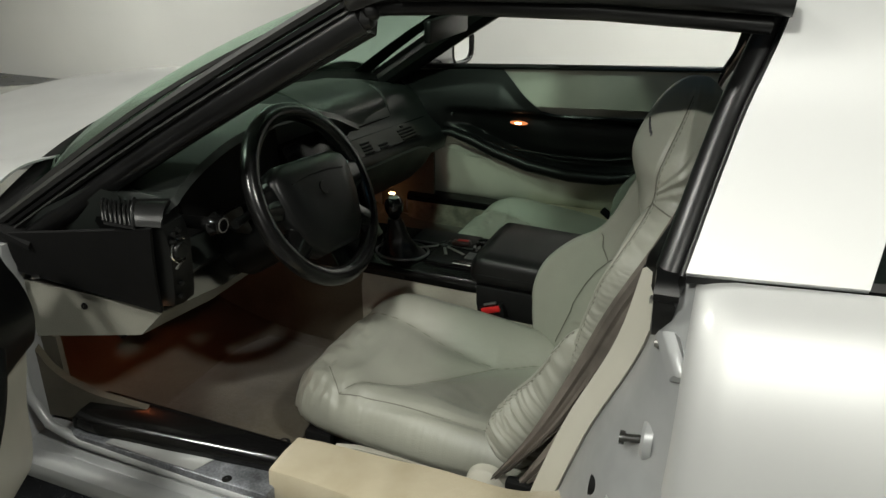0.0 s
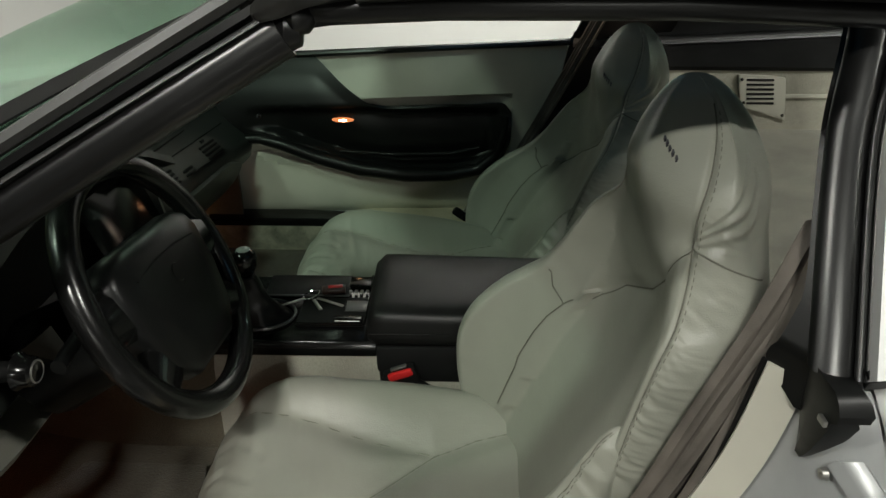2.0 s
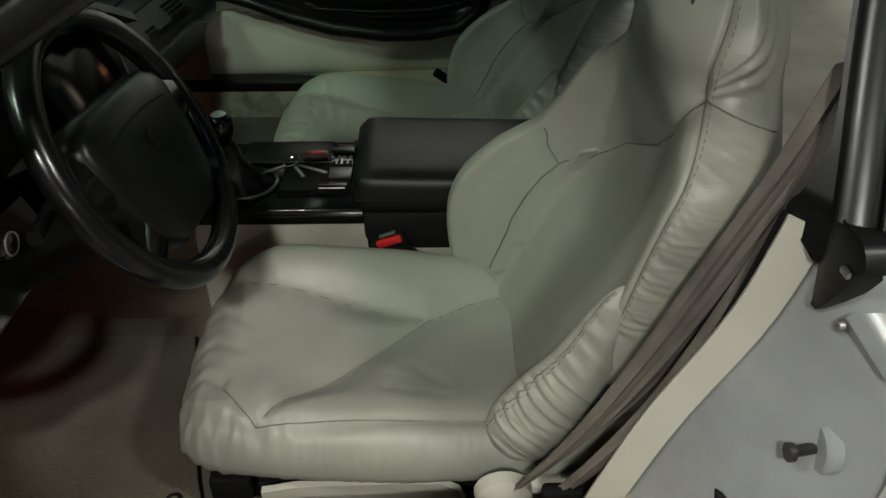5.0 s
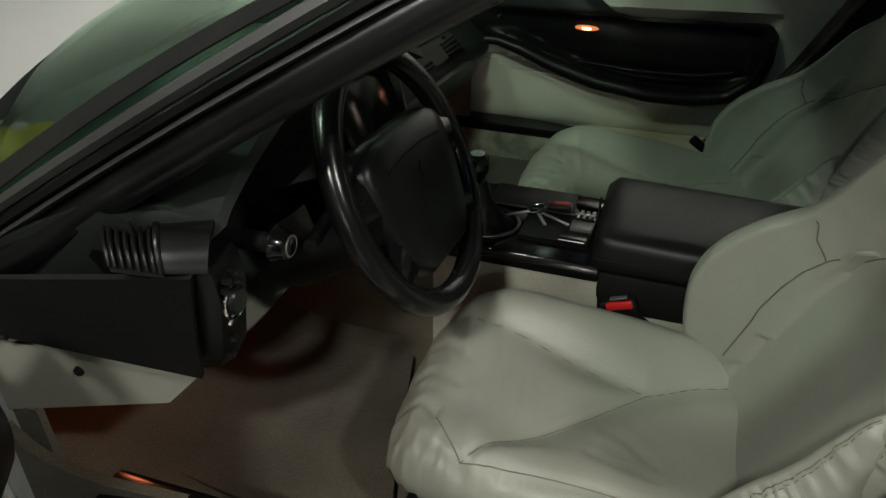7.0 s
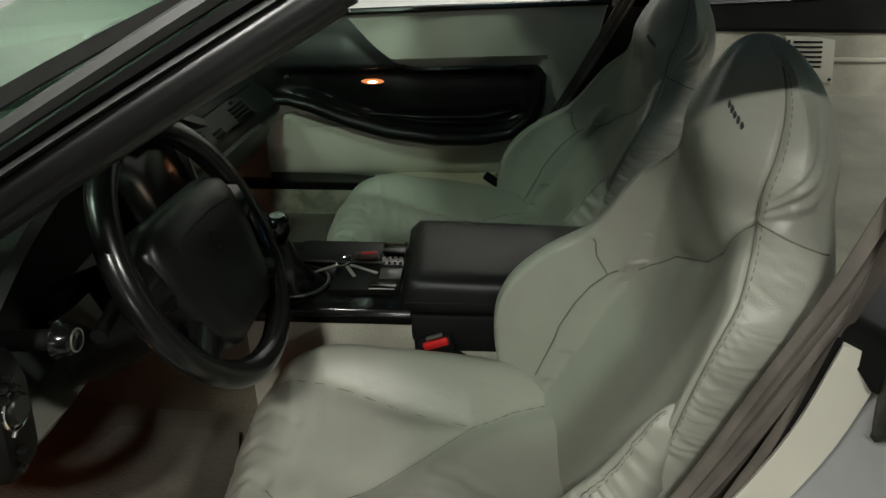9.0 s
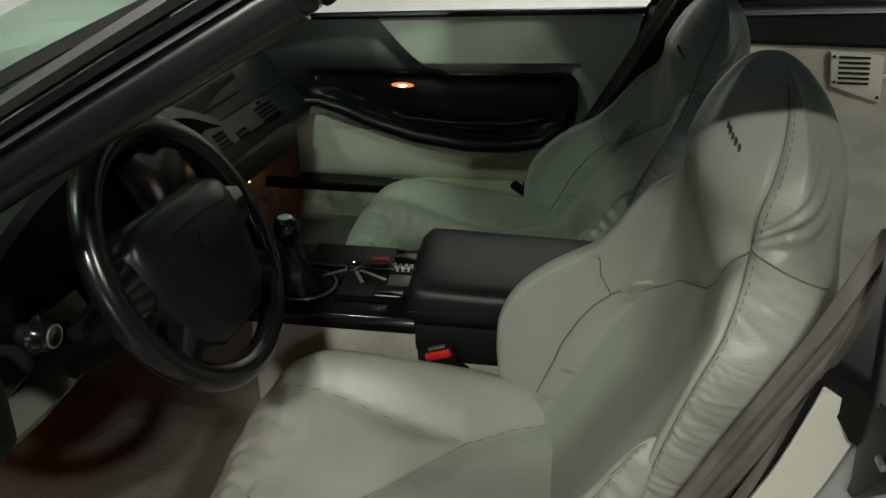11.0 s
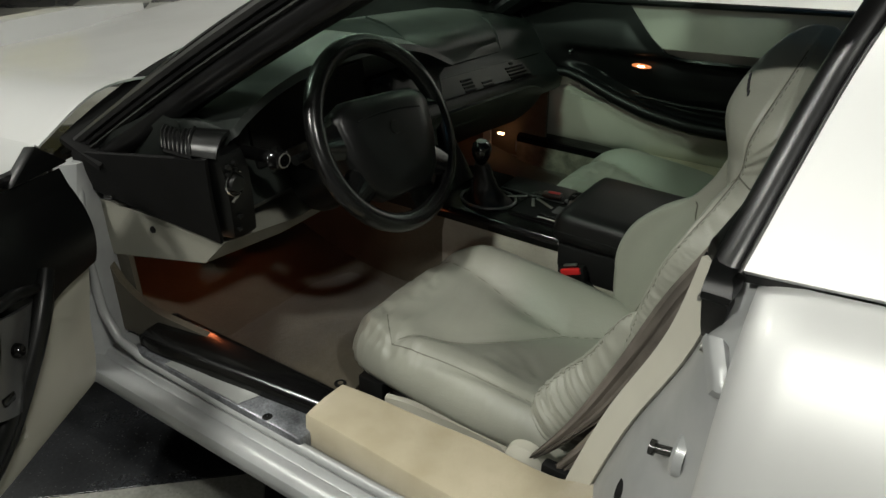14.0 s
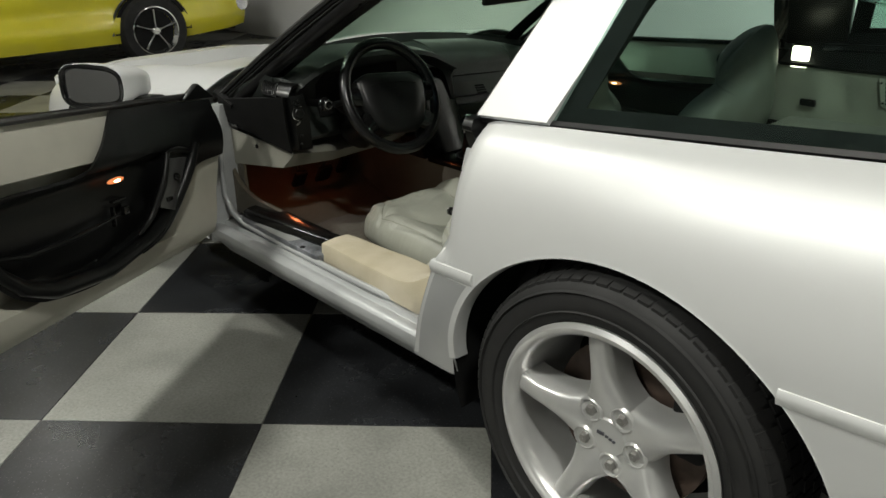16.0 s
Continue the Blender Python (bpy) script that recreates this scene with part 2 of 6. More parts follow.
# ---- mesh tools ----
class Geo:
    """Gathers vertices and faces of one mesh."""

    def __init__(self):
        self.v, self.f = [], []

    def loft(self, rings, wrap=True, caps=True):
        n, base = len(rings[0]), len(self.v)
        for r in rings:
            self.v.extend(tuple(p) for p in r)
        last = n if wrap else n - 1
        for i in range(len(rings) - 1):
            for j in range(last):
                a, b = base + i * n + j, base + i * n + (j + 1) % n
                self.f.append((a, b, b + n, a + n))
        if caps and wrap:
            self.f.append(tuple(base + j for j in range(n))[::-1])
            self.f.append(tuple(base + (len(rings) - 1) * n + j for j in range(n)))
        return self

    def tube(self, pts, radius, sides=8, flat=1.0, caps=True):
        pts = [Vector(p) for p in pts]
        rings, up = [], None
        for i, p in enumerate(pts):
            d = (pts[min(i + 1, len(pts) - 1)] - pts[max(i - 1, 0)]).normalized()
            if up is None:
                up = Vector((0, 0, 1)) if abs(d.z) < 0.9 else Vector((0, 1, 0))
            side = d.cross(up).normalized()
            up = side.cross(d).normalized()
            r = radius[i] if isinstance(radius, (list, tuple)) else radius
            rings.append([p + side * (r * math.cos(a)) + up * (r * flat * math.sin(a)) for a in (2 * math.pi * k / sides for k in range(sides))])
        return self.loft(rings, True, caps)

    def box(self, center, size, bevel=0.004, seg=2, turn=None):
        bm = bmesh.new()
        bmesh.ops.create_cube(bm, size=1)
        for v in bm.verts:
            v.co = Vector(v.co[i] * size[i] for i in range(3))
        if bevel:
            bmesh.ops.bevel(bm, geom=bm.edges[:], offset=min(bevel, min(size) * 0.45), segments=seg, affect="EDGES", profile=0.5)
        return self.take(bm, Matrix.Translation(center) @ (turn or Matrix()))

    def prism(self, outline, axis, lo, hi, bevel=0.0, seg=2):
        """An outline in the plane across the axis, drawn out from lo to hi."""
        place = {"x": lambda a, b, c: (c, a, b), "y": lambda a, b, c: (a, c, b), "z": lambda a, b, c: (a, b, c)}[axis]
        bm = bmesh.new()
        lower = [bm.verts.new(place(a, b, lo)) for a, b in outline]
        upper = [bm.verts.new(place(a, b, hi)) for a, b in outline]
        n = len(outline)
        bm.faces.new(lower[::-1]), bm.faces.new(upper)
        for i in range(n):
            bm.faces.new((lower[i], lower[(i + 1) % n], upper[(i + 1) % n], upper[i]))
        bmesh.ops.recalc_face_normals(bm, faces=bm.faces[:])
        if bevel:
            bmesh.ops.bevel(bm, geom=bm.edges[:], offset=bevel, segments=seg, affect="EDGES", profile=0.5)
        return self.take(bm)

    def take(self, bm, m=Matrix()):
        base = len(self.v)
        bm.verts.index_update()
        self.v.extend(tuple(m @ v.co) for v in bm.verts)
        self.f.extend(tuple(base + v.index for v in f.verts) for f in bm.faces)
        bm.free()
        return self

    def sheet(self, fn, us, vs, thick, flip=1):
        """A curved sheet fn(u, v) of the given thickness."""
        pts = np.array([[fn(u, v) for v in vs] for u in us], float)
        du, dv = np.gradient(pts, axis=0), np.gradient(pts, axis=1)
        nn = np.cross(du, dv)
        nn /= np.maximum(np.linalg.norm(nn, axis=2, keepdims=True), 1e-9)
        back = pts + nn * thick * flip
        nu, nv, base = len(us), len(vs), len(self.v)
        self.v.extend(map(tuple, pts.reshape(-1, 3)))
        self.v.extend(map(tuple, back.reshape(-1, 3)))
        k = nu * nv
        idx = lambda i, j, s: base + s * k + i * nv + j
        for i in range(nu - 1):
            for j in range(nv - 1):
                self.f.append((idx(i, j, 0), idx(i, j + 1, 0), idx(i + 1, j + 1, 0), idx(i + 1, j, 0)))
                self.f.append((idx(i, j, 1), idx(i + 1, j, 1), idx(i + 1, j + 1, 1), idx(i, j + 1, 1)))
        rim = [(i, 0) for i in range(nu)] + [(nu - 1, j) for j in range(1, nv)] + [(i, nv - 1) for i in range(nu - 2, -1, -1)] + [(0, j) for j in range(nv - 2, 0, -1)]
        for a, b in zip(rim, rim[1:] + rim[:1]):
            self.f.append((idx(*a, 0), idx(*b, 0), idx(*b, 1), idx(*a, 1)))
        return self

    def lathe(self, profile, center, axis="y", n=64, arc=None):
        """Turns (radius, along) round an axis through center."""
        rings = []
        for k in range(n):
            a = 2 * math.pi * k / n
            rings.append([])
            for r, h in profile:
                c, s = r * math.cos(a), r * math.sin(a)
                off = {"y": (c, h, s), "x": (h, c, s), "z": (c, s, h)}[axis]
                rings[-1].append(tuple(center[i] + off[i] for i in range(3)))
        base, m = len(self.v), len(profile)
        for r in rings:
            self.v.extend(r)
        for k in range(n):
            for j in range(m - 1):
                a, b = base + k * m + j, base + ((k + 1) % n) * m + j
                self.f.append((a, a + 1, b + 1, b))
        return self

    def mirrored(self, axis=1):
        g = Geo()
        g.v = [tuple(-c if i == axis else c for i, c in enumerate(p)) for p in self.v]
        g.f = [f[::-1] for f in self.f]
        return g

    def moved(self, m):
        g = Geo()
        g.v, g.f = [tuple(m @ Vector(p)) for p in self.v], list(self.f)
        return g


def part(name, geo, mat, parent=None, label="", smooth=40):
    me = bpy.data.meshes.new(name)
    me.from_pydata(geo.v, [], geo.f)
    bm = bmesh.new()
    bm.from_mesh(me)
    bmesh.ops.recalc_face_normals(bm, faces=bm.faces[:])
    bm.to_mesh(me)
    bm.free()
    me.materials.append(mat)
    if smooth:
        me.shade_smooth()
        me.set_sharp_from_angle(angle=radians(smooth))
    ob = new(name, me)
    if parent:
        ob.parent = parent
    if label:
        tagged(ob, label)
    return ob


def curve(t, ts, ys):
    """A smooth curve through the given values."""
    if t <= ts[0]:
        return ys[0]
    if t >= ts[-1]:
        return ys[-1]
    i = max(k for k in range(len(ts) - 1) if ts[k] <= t)
    slope = lambda k: 0.0 if k in (0, len(ts) - 1) else (ys[k + 1] - ys[k - 1]) / (ts[k + 1] - ts[k - 1])
    h = ts[i + 1] - ts[i]
    s = (t - ts[i]) / h
    m0 = slope(i) if i else (ys[1] - ys[0]) / h
    m1 = slope(i + 1) if i + 1 < len(ts) - 1 else (ys[-1] - ys[-2]) / h
    return (2 * s**3 - 3 * s**2 + 1) * ys[i] + (s**3 - 2 * s**2 + s) * h * m0 + (3 * s**2 - 2 * s**3) * ys[i + 1] + (s**3 - s**2) * h * m1


def spread(a, b, n):
    return [a + (b - a) * i / (n - 1) for i in range(n)]


def lerp(p, q, t):
    return tuple(a + (b - a) * t for a, b in zip(p, q))


# ---- the hall ----
ANGLE = radians(43.5)
AX, BX = Vector((math.cos(ANGLE), math.sin(ANGLE), 0)), Vector((math.sin(ANGLE), -math.cos(ANGLE), 0))
ORIGIN = Vector((-1.775, -1.077, 0))
TILE = 0.61
WALL_Y, WALL_X = 3.0, -8.6

floor = part("floor", Geo().box((-1.0, -4.75, -0.06), (17, 17.5, 0.1), 0), TILE_DARK, smooth=0)
tagged(floor, "polished checkered floor of dark and pale vinyl tiles", "floor", kind="structure")
wall_back = part("wall_north", Geo().box((-1.0, WALL_Y + 0.1, 2.0), (17, 0.2, 4.2), 0), WALL, smooth=0)
tagged(wall_back, "plain white painted showroom wall", "wall", kind="structure")
wall_front = part("wall_south", Geo().box((-1.0, -12.8, 2.0), (17, 0.2, 4.2), 0), WALL_GREY, smooth=0)
tagged(wall_front, "plain grey painted showroom wall", "wall", kind="structure")
wall_west = part("wall_west", Geo().box((-9.4, -4.9, 2.0), (0.2, 15.8, 4.2), 0), WALL_GREY, smooth=0)
tagged(wall_west, "plain grey painted showroom wall", "wall", kind="structure")
wall_east = part("wall_east", Geo().box((7.4, -4.9, 2.0), (0.2, 15.8, 4.2), 0), WALL_GREY, smooth=0)
tagged(wall_east, "plain grey painted showroom wall", "wall", kind="structure")
# Assumed ceiling, out of view, closing the hall above the lamps.
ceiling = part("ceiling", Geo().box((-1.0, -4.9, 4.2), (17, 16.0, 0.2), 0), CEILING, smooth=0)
tagged(ceiling, "unseen dark grey showroom ceiling that limits bounced light", "ceiling", kind="structure")


def ceiling_light(x, y, z, length, watts, wide, along="x"):
    ob = part("ceiling_light", Geo().box((0, 0, 0.05), (length + 0.06, min(0.3, length + 0.06), 0.08), 0.01), SILVER_TRIM)
    for hx in (-0.4, 0.4):
        part("hanger", Geo().tube([(hx * length, 0, 0.08), (hx * length, 0, 4.11 - z)], 0.006, 6), STEEL, ob)
    part("diffuser", Geo().box((0, 0, 0.0), (length, min(0.24, length), 0.03), 0.008), DIFFUSER, ob, "glowing white diffuser")
    ob.location = (x, y, z)
    ob.rotation_euler[2] = 0 if along == "x" else math.pi / 2
    tagged(ob, "unseen ceiling light with a white diffuser, added for its light", "ceiling light", "ceiling lights")
    lamp = bpy.data.lights.new("tube_light", "AREA")
    lamp.shape, lamp.size, lamp.size_y, lamp.energy, lamp.color = "RECTANGLE", length, min(0.24, length), watts, (1.0, 1.0, 0.915)
    lamp.spread = radians(wide)
    lo = new("tube_light", lamp)
    lo.location = (x, y, z - 0.03)
    lo.rotation_euler[2] = ob.rotation_euler[2]


# Unseen lamps: the first follows the cast shadows, the others are added fill.
for lx, ly, lz, w, wide in ((-1.2, -3.8, 3.9, 172, 180), (-2.9, -1.4, 3.6, 58, 180), (-4.6, -1.3, 3.6, 10, 180), (1.7, -1.9, 3.6, 95, 180), (-3.8, -11.6, 3.6, 20, 180), (2.0, -11.6, 3.6, 230, 180), (4.2, -11.6, 3.6, 60, 180), (-6.4, -0.6, 3.6, 8, 180), (-4.4, 2.6, 3.6, 40, 70), (-0.6, 2.6, 3.6, 66, 70), (3.4, 2.6, 3.6, 48, 70)):
    ceiling_light(lx, ly, lz, 0.42 if -4 < ly < -1 else 0.9, w, wide)


# ---- the sports car ----
car = tagged(new("sports_car"), "white two-seat sports coupe with grey leather interior and open driver's door", "car")


def belt(x):
    return 0.83 + 0.085 * (x + 0.447)


def flank(x, z):
    """Half width of the rear flank."""
    d = belt(x) - z
    return curve(d, [-0.01, 0.0, 0.03, 0.10, 0.2, 0.3, 0.45, 0.6], [0.725, 0.735, 0.782, 0.832, 0.862, 0.873, 0.866, 0.838]) + 0.012 * math.exp(-((x - 0.1) / 0.45) ** 2)


ARCH, RISE = 0.412, 0.358


def quarter_columns():
    cols = [(-ARCH, 0.318, 1 - s) for s in spread(0, 1, 12)[:-1]]
    for k in range(49):
        a = math.pi * k / 48
        cols.append((-ARCH * math.cos(a), 0.318 + RISE * math.sin(a), 0.0))
    cols += [(x, 0.318 - 0.02 * (x - 0.388), 0.0) for x in spread(0.424, 1.06, 20)]
    return cols


def edge_turn(x, z):
    """How far the flank turns in towards the door opening at its rounded front edge."""
    d = max(0.0, 0.042 - (x + 0.433)) if x < -0.391 else 0.0
    return (0.042 - math.sqrt(max(0.0, 0.042**2 - min(d, 0.0415) ** 2))) * 0.75 * max(0.0, min(1.0, (z - 0.565) / 0.03))


def quarter_point(c, t):
    bx, bz, w = c
    bz = bz - 0.05 * w
    z = bz + (belt(bx) - bz) * t
    x = bx
    if w:
        edge = curve(z, [0.26, 0.40, 0.54, 0.60, 0.86], [-0.566, -0.512, -0.455, -0.434, -0.432])
        x = bx + (edge - bx) * w
        z = bz + (belt(x) - bz) * t
    step = 0.003 * max(0.0, min(1.0, (-0.388 - x) / 0.012)) if z > 0.56 else 0.0
    return (x, -flank(x, z) + step + edge_turn(x, z), z)


quarter = Geo().sheet(quarter_point, quarter_columns(), spread(0, 1, 34), 0.004)
lip = Geo().loft([[(ARCH * r * math.cos(a), -flank(ARCH * math.cos(a), 0.318 + RISE * math.sin(a)) + d, 0.318 + RISE * r * math.sin(a)) for r, d in ((1.012, 0.001), (1.004, -0.004), (0.995, -0.005), (0.986, 0.001), (0.982, 0.03), (1.0, 0.03))] for a in spread(0.0, math.pi, 60)], True, True)
liner = Geo().loft([[(0.418 * math.cos(a), y, 0.318 + 0.364 * math.sin(a)) for y in (-0.862, -0.80, -0.7, -0.60)] for a in spread(-0.35, math.pi + 0.35, 48)], False)
liner.loft([[(0.418 * r * math.cos(a), -0.60, 0.318 + 0.364 * r * math.sin(a)) for r in (0.05, 1.0)] for a in spread(-0.35, math.pi + 0.35, 48)], False)


def strip_path(x):
    z = 0.539 + 0.048 * (x + 0.44)
    return x, -flank(x, z), z


def rub(x0, x1):
    rings = []
    for x in spread(x0, x1, 14):
        x, y, z = strip_path(x)
        rings.append([(x, y + 0.004, z - 0.016), (x, y - 0.006, z - 0.014), (x, y - 0.010, z - 0.004), (x, y - 0.010, z + 0.004), (x, y - 0.006, z + 0.012), (x, y + 0.004, z + 0.014)])
    return Geo().loft(rings)


def dogleg(u, v):
    """The lower body between the door opening and the wheel arch."""
    z = 0.262 + (0.524 - 0.262) * v
    front = curve(z, [0.26, 0.40, 0.54], [-0.568, -0.514, -0.457])
    back = -ARCH * math.sqrt(max(0.0, 1 - ((max(z, 0.318) - 0.318) / RISE) ** 2)) - 0.003
    x = front + (back - front) * u
    return (x, -flank(x, z) - 0.003 - 0.003 * math.sin(math.pi * u), z)


for side in (0, 1):
    flip = (lambda g: g) if side == 0 else (lambda g: g.mirrored())
    q = part("quarter_panel", flip(quarter), WHITE, car, "glossy white rear flank")
    part("arch_lip", flip(lip), WHITE, q)
    part("rub_strip", flip(rub(-0.462, -0.335)), WHITE, q, "white moulded rub strip")
    part("rub_strip", flip(rub(0.292, 1.04)), WHITE, q, "white moulded rub strip")
    part("lower_panel", flip(Geo().sheet(dogleg, spread(0, 1, 16), spread(0, 1, 18), 0.003, -1)), WHITE_SHADED, q, "lower body panel ahead of the wheel, its white greyed for shade")
    part("strip_joint", flip(Geo().tube([(x, y, z + 0.0165) for x, y, z in (strip_path(x) for x in spread(-0.440, -0.340, 8))], 0.0012, 6)), BLACK_MATT, q)
    part("strip_joint", flip(Geo().tube([(x, y, z + 0.0165) for x, y, z in (strip_path(x) for x in spread(0.292, 1.04, 12))], 0.0018, 6)), BLACK_MATT, q)
    part("wheel_liner", flip(liner), BLACK_MATT, car, "black inner wheel arch")


def nose_side(c, t):
    bx, bz = c
    top = curve(bx, [-3.45, -3.0, -2.44, -1.62], [0.50, 0.60, 0.665, 0.735])
    z = bz + (top - bz) * t
    y = curve(top - z, [0, 0.03, 0.1, 0.2, 0.35, 0.5], [0.80, 0.835, 0.865, 0.875, 0.865, 0.84])
    return (bx, -y * curve(bx, [-3.45, -3.1, -2.6, -1.6], [0.86, 0.97, 1.0, 1.0]), z)


nose_cols = [(x, 0.25) for x in spread(-3.45, -2.84, 8)] + [(-2.443 - 0.37 * math.cos(a), 0.31 + 0.37 * math.sin(a)) for a in spread(0, math.pi, 33)] + [(x, 0.25) for x in spread(-2.05, -1.625, 8)]
fender = Geo().sheet(nose_side, nose_cols, spread(0, 1, 20), 0.004)


def bonnet_point(x, s):
    """The bonnet, with a raised crest above either wheel."""
    edge = curve(x, [-3.45, -3.0, -2.44, -1.62], [0.50, 0.60, 0.665, 0.735])
    wide = 0.80 * curve(x, [-3.45, -3.1, -2.6, -1.6], [0.86, 0.97, 1.0, 1.0])
    crest = curve(x, [-3.45, -2.9, -2.4, -1.6], [0.015, 0.035, 0.045, 0.03])
    mid = curve(x, [-3.45, -2.9, -2.4, -1.6], [-0.01, -0.01, 0.0, 0.03])
    a = abs(s)
    z = edge + crest * math.exp(-((a - 0.78) / 0.16) ** 2) + mid * (1 - a**4) - 0.0
    if a > 0.9:
        z -= (a - 0.9) * crest * 1.2
    return (x - 0.16 * (1 - s * s) * (1 if x > -1.9 else 0) * (x + 1.9) / 0.28, s * wide, z)


bonnet = part("bonnet", Geo().sheet(bonnet_point, spread(-3.45, -1.62, 40), spread(-1, 1, 61), 0.004, -1), WHITE, car, "long white bonnet with raised wing crests")
for side in (0, 1):
    part("front_wing", fender if side == 0 else fender.mirrored(), WHITE, car)
part("nose", Geo().loft([[(-3.45 - d, y * w, z) for y, z in ((-0.69, 0.25), (0.69, 0.25), (0.70, 0.55), (0.35, 0.58), (-0.35, 0.58), (-0.70, 0.55))] for d, w in ((0, 1), (0.06, 0.96), (0.10, 0.85))]), WHITE, car)
part("tail", Geo().loft([[(1.06 + d, y * w, z) for y, z in ((-0.84, 0.30), (0.84, 0.30), (0.86, 0.60), (0.74, 0.95), (-0.74, 0.95), (-0.86, 0.60))] for d, w in ((-0.01, 1), (0.05, 0.985), (0.09, 0.94))]), WHITE, car)
cowl = Geo().sheet(lambda u, v: (lerp((-1.63,), (-1.52,), v)[0] - 0.20 * (1 - u * u), 0.755 * u, 0.735 + 0.070 * (1 - u * u) - 0.03 * v), spread(-1, 1, 30), spread(0, 1, 5), 0.01)
part("cowl", cowl, BLACK_MATT, car, "black scuttle panel")

# wheels
def wheel(cx, cy, out):
    """Five-spoked alloy wheel; out is the side it faces."""
    o = lambda p: (cx + p[0], cy + out * p[1], 0.325 + p[2])
    R = 0.326
    prof = [(0.225, -0.11), (0.245, -0.125), (0.285, -0.13), (0.31, -0.118), (R, -0.085), (R, 0.085), (0.312, 0.112), (0.29, 0.123), (0.262, 0.122), (0.240, 0.113), (0.228, 0.10)]
    g = Geo().lathe([(r, out * h) for r, h in prof], (cx, cy, 0.325), "y", 96)
    tyre = part("wheel", g, TYRE, car, "wide black tyre on a silver five-spoked alloy wheel")
    tread = Geo()
    n = 72
    for k in range(n):
        for row, (lo, hi) in enumerate(((-0.105, -0.062), (-0.056, -0.02), (-0.014, 0.018), (0.024, 0.058), (0.064, 0.108))):
            a0 = 2 * math.pi * (k + 0.12 + 0.3 * (row % 2)) / n
            a1 = a0 + 2 * math.pi * 0.78 / n
            ring = []
            for h in (lo, hi):
                rr = R + 0.004 - (0.010 if abs(h) > 0.1 else 0)
                skew = 0.03 * h / 0.1 * (1 if row != 2 else 0)
                ring.append([o((rr * math.cos(a + skew), h, rr * math.sin(a + skew))) for a in (a0, a1)] + [o(((rr - 0.008) * math.cos(a + skew), h, (rr - 0.008) * math.sin(a + skew))) for a in (a1, a0)])
            tread.loft(ring)
    part("tread", tread, TYRE, tyre, "blocked tyre tread", 0)
    for rr in (0.262, 0.30):
        part("sidewall_ring", Geo().lathe([(rr - 0.003, out * 0.120), (rr, out * 0.1255), (rr + 0.003, out * 0.120)], (cx, cy, 0.325), "y", 80), TYRE, tyre)
    rim = Geo().lathe([(r, out * h) for r, h in [(0.236, 0.095), (0.240, 0.118), (0.231, 0.124), (0.222, 0.122), (0.214, 0.112), (0.210, 0.09), (0.204, 0.04), (0.200, -0.08), (0.232, -0.10)]], (cx, cy, 0.325), "y", 96)
    part("rim", rim, ALLOY, tyre, "silver painted rim")
    for k in range(5):
        a = 2 * math.pi * k / 5 + radians(99)
        rings = []
        for s in spread(0, 1, 10):
            r = 0.045 + 0.165 * s
            w = curve(s, [0, 0.2, 0.4, 0.7, 1], [0.062, 0.046, 0.031, 0.0235, 0.0225])
            dep = curve(s, [0, 0.3, 0.8, 1], [0.082, 0.093, 0.102, 0.100])
            ca, sa = math.cos(a), math.sin(a)
            rings.append([o((ca * r - sa * y, h, sa * r + ca * y)) for y, h in ((-w * 1.25, dep - 0.060), (-w * 1.08, dep - 0.020), (-w * 0.90, dep - 0.006), (-w * 0.66, dep), (0, dep + 0.002), (w * 0.66, dep), (w * 0.90, dep - 0.006), (w * 1.08, dep - 0.020), (w * 1.25, dep - 0.060))])
        part("spoke", Geo().loft(rings), ALLOY, tyre, "broad silver spoke", 50)
    hub = Geo().lathe([(r, out * h) for r, h in [(0.001, 0.088), (0.036, 0.088), (0.040, 0.084), (0.075, 0.086), (0.082, 0.078), (0.085, 0.03), (0.001, 0.03)]], (cx, cy, 0.325), "y", 40)
    part("hub", hub, ALLOY, tyre, "silver hub with an unreadable badge")
    for k, bw in enumerate((0.016, 0.007, 0.007, 0.006)):
        part("badge_bar", Geo().box(o((-0.016 * -out + (0.0, 0.014, 0.0225, 0.030)[k] * out * -1, 0.0895, 0.004 - 0.002 * k)), (bw, 0.003, 0.007 if k == 0 else 0.005), 0.001), DARK_PRINT, tyre)
    for k in range(5):
        a = 2 * math.pi * k / 5 + radians(99 + 36)
        c = (0.059 * math.cos(a), 0, 0.059 * math.sin(a))
        part("lug_nut", Geo().lathe([(r, out * h) for r, h in [(0.001, 0.094), (0.009, 0.094), (0.012, 0.088), (0.012, 0.07)]], o(c), "y", 6), STEEL, tyre, smooth=0)
        part("nut_recess", Geo().lathe([(r, out * h) for r, h in [(0.012, 0.074), (0.019, 0.078), (0.0225, 0.0905), (0.027, 0.086)]], o(c), "y", 20), ALLOY, tyre)
    disc = Geo().lathe([(r, out * h) for r, h in [(0.06, 0.02), (0.165, 0.02), (0.165, -0.005), (0.06, -0.005)]], (cx, cy, 0.325), "y", 48)
    part("brake_disc", disc, RUST, tyre, "worn steel brake disc")
    part("caliper", Geo().box(o((0.13, 0.0, 0.06)), (0.07, 0.09, 0.13), 0.012), BLACK_MATT, tyre)
    return tyre


for cx in (0.0, -2.443):
    for cy, out in ((-0.775, -1), (0.775, 1)):
        wheel(cx, cy, out)


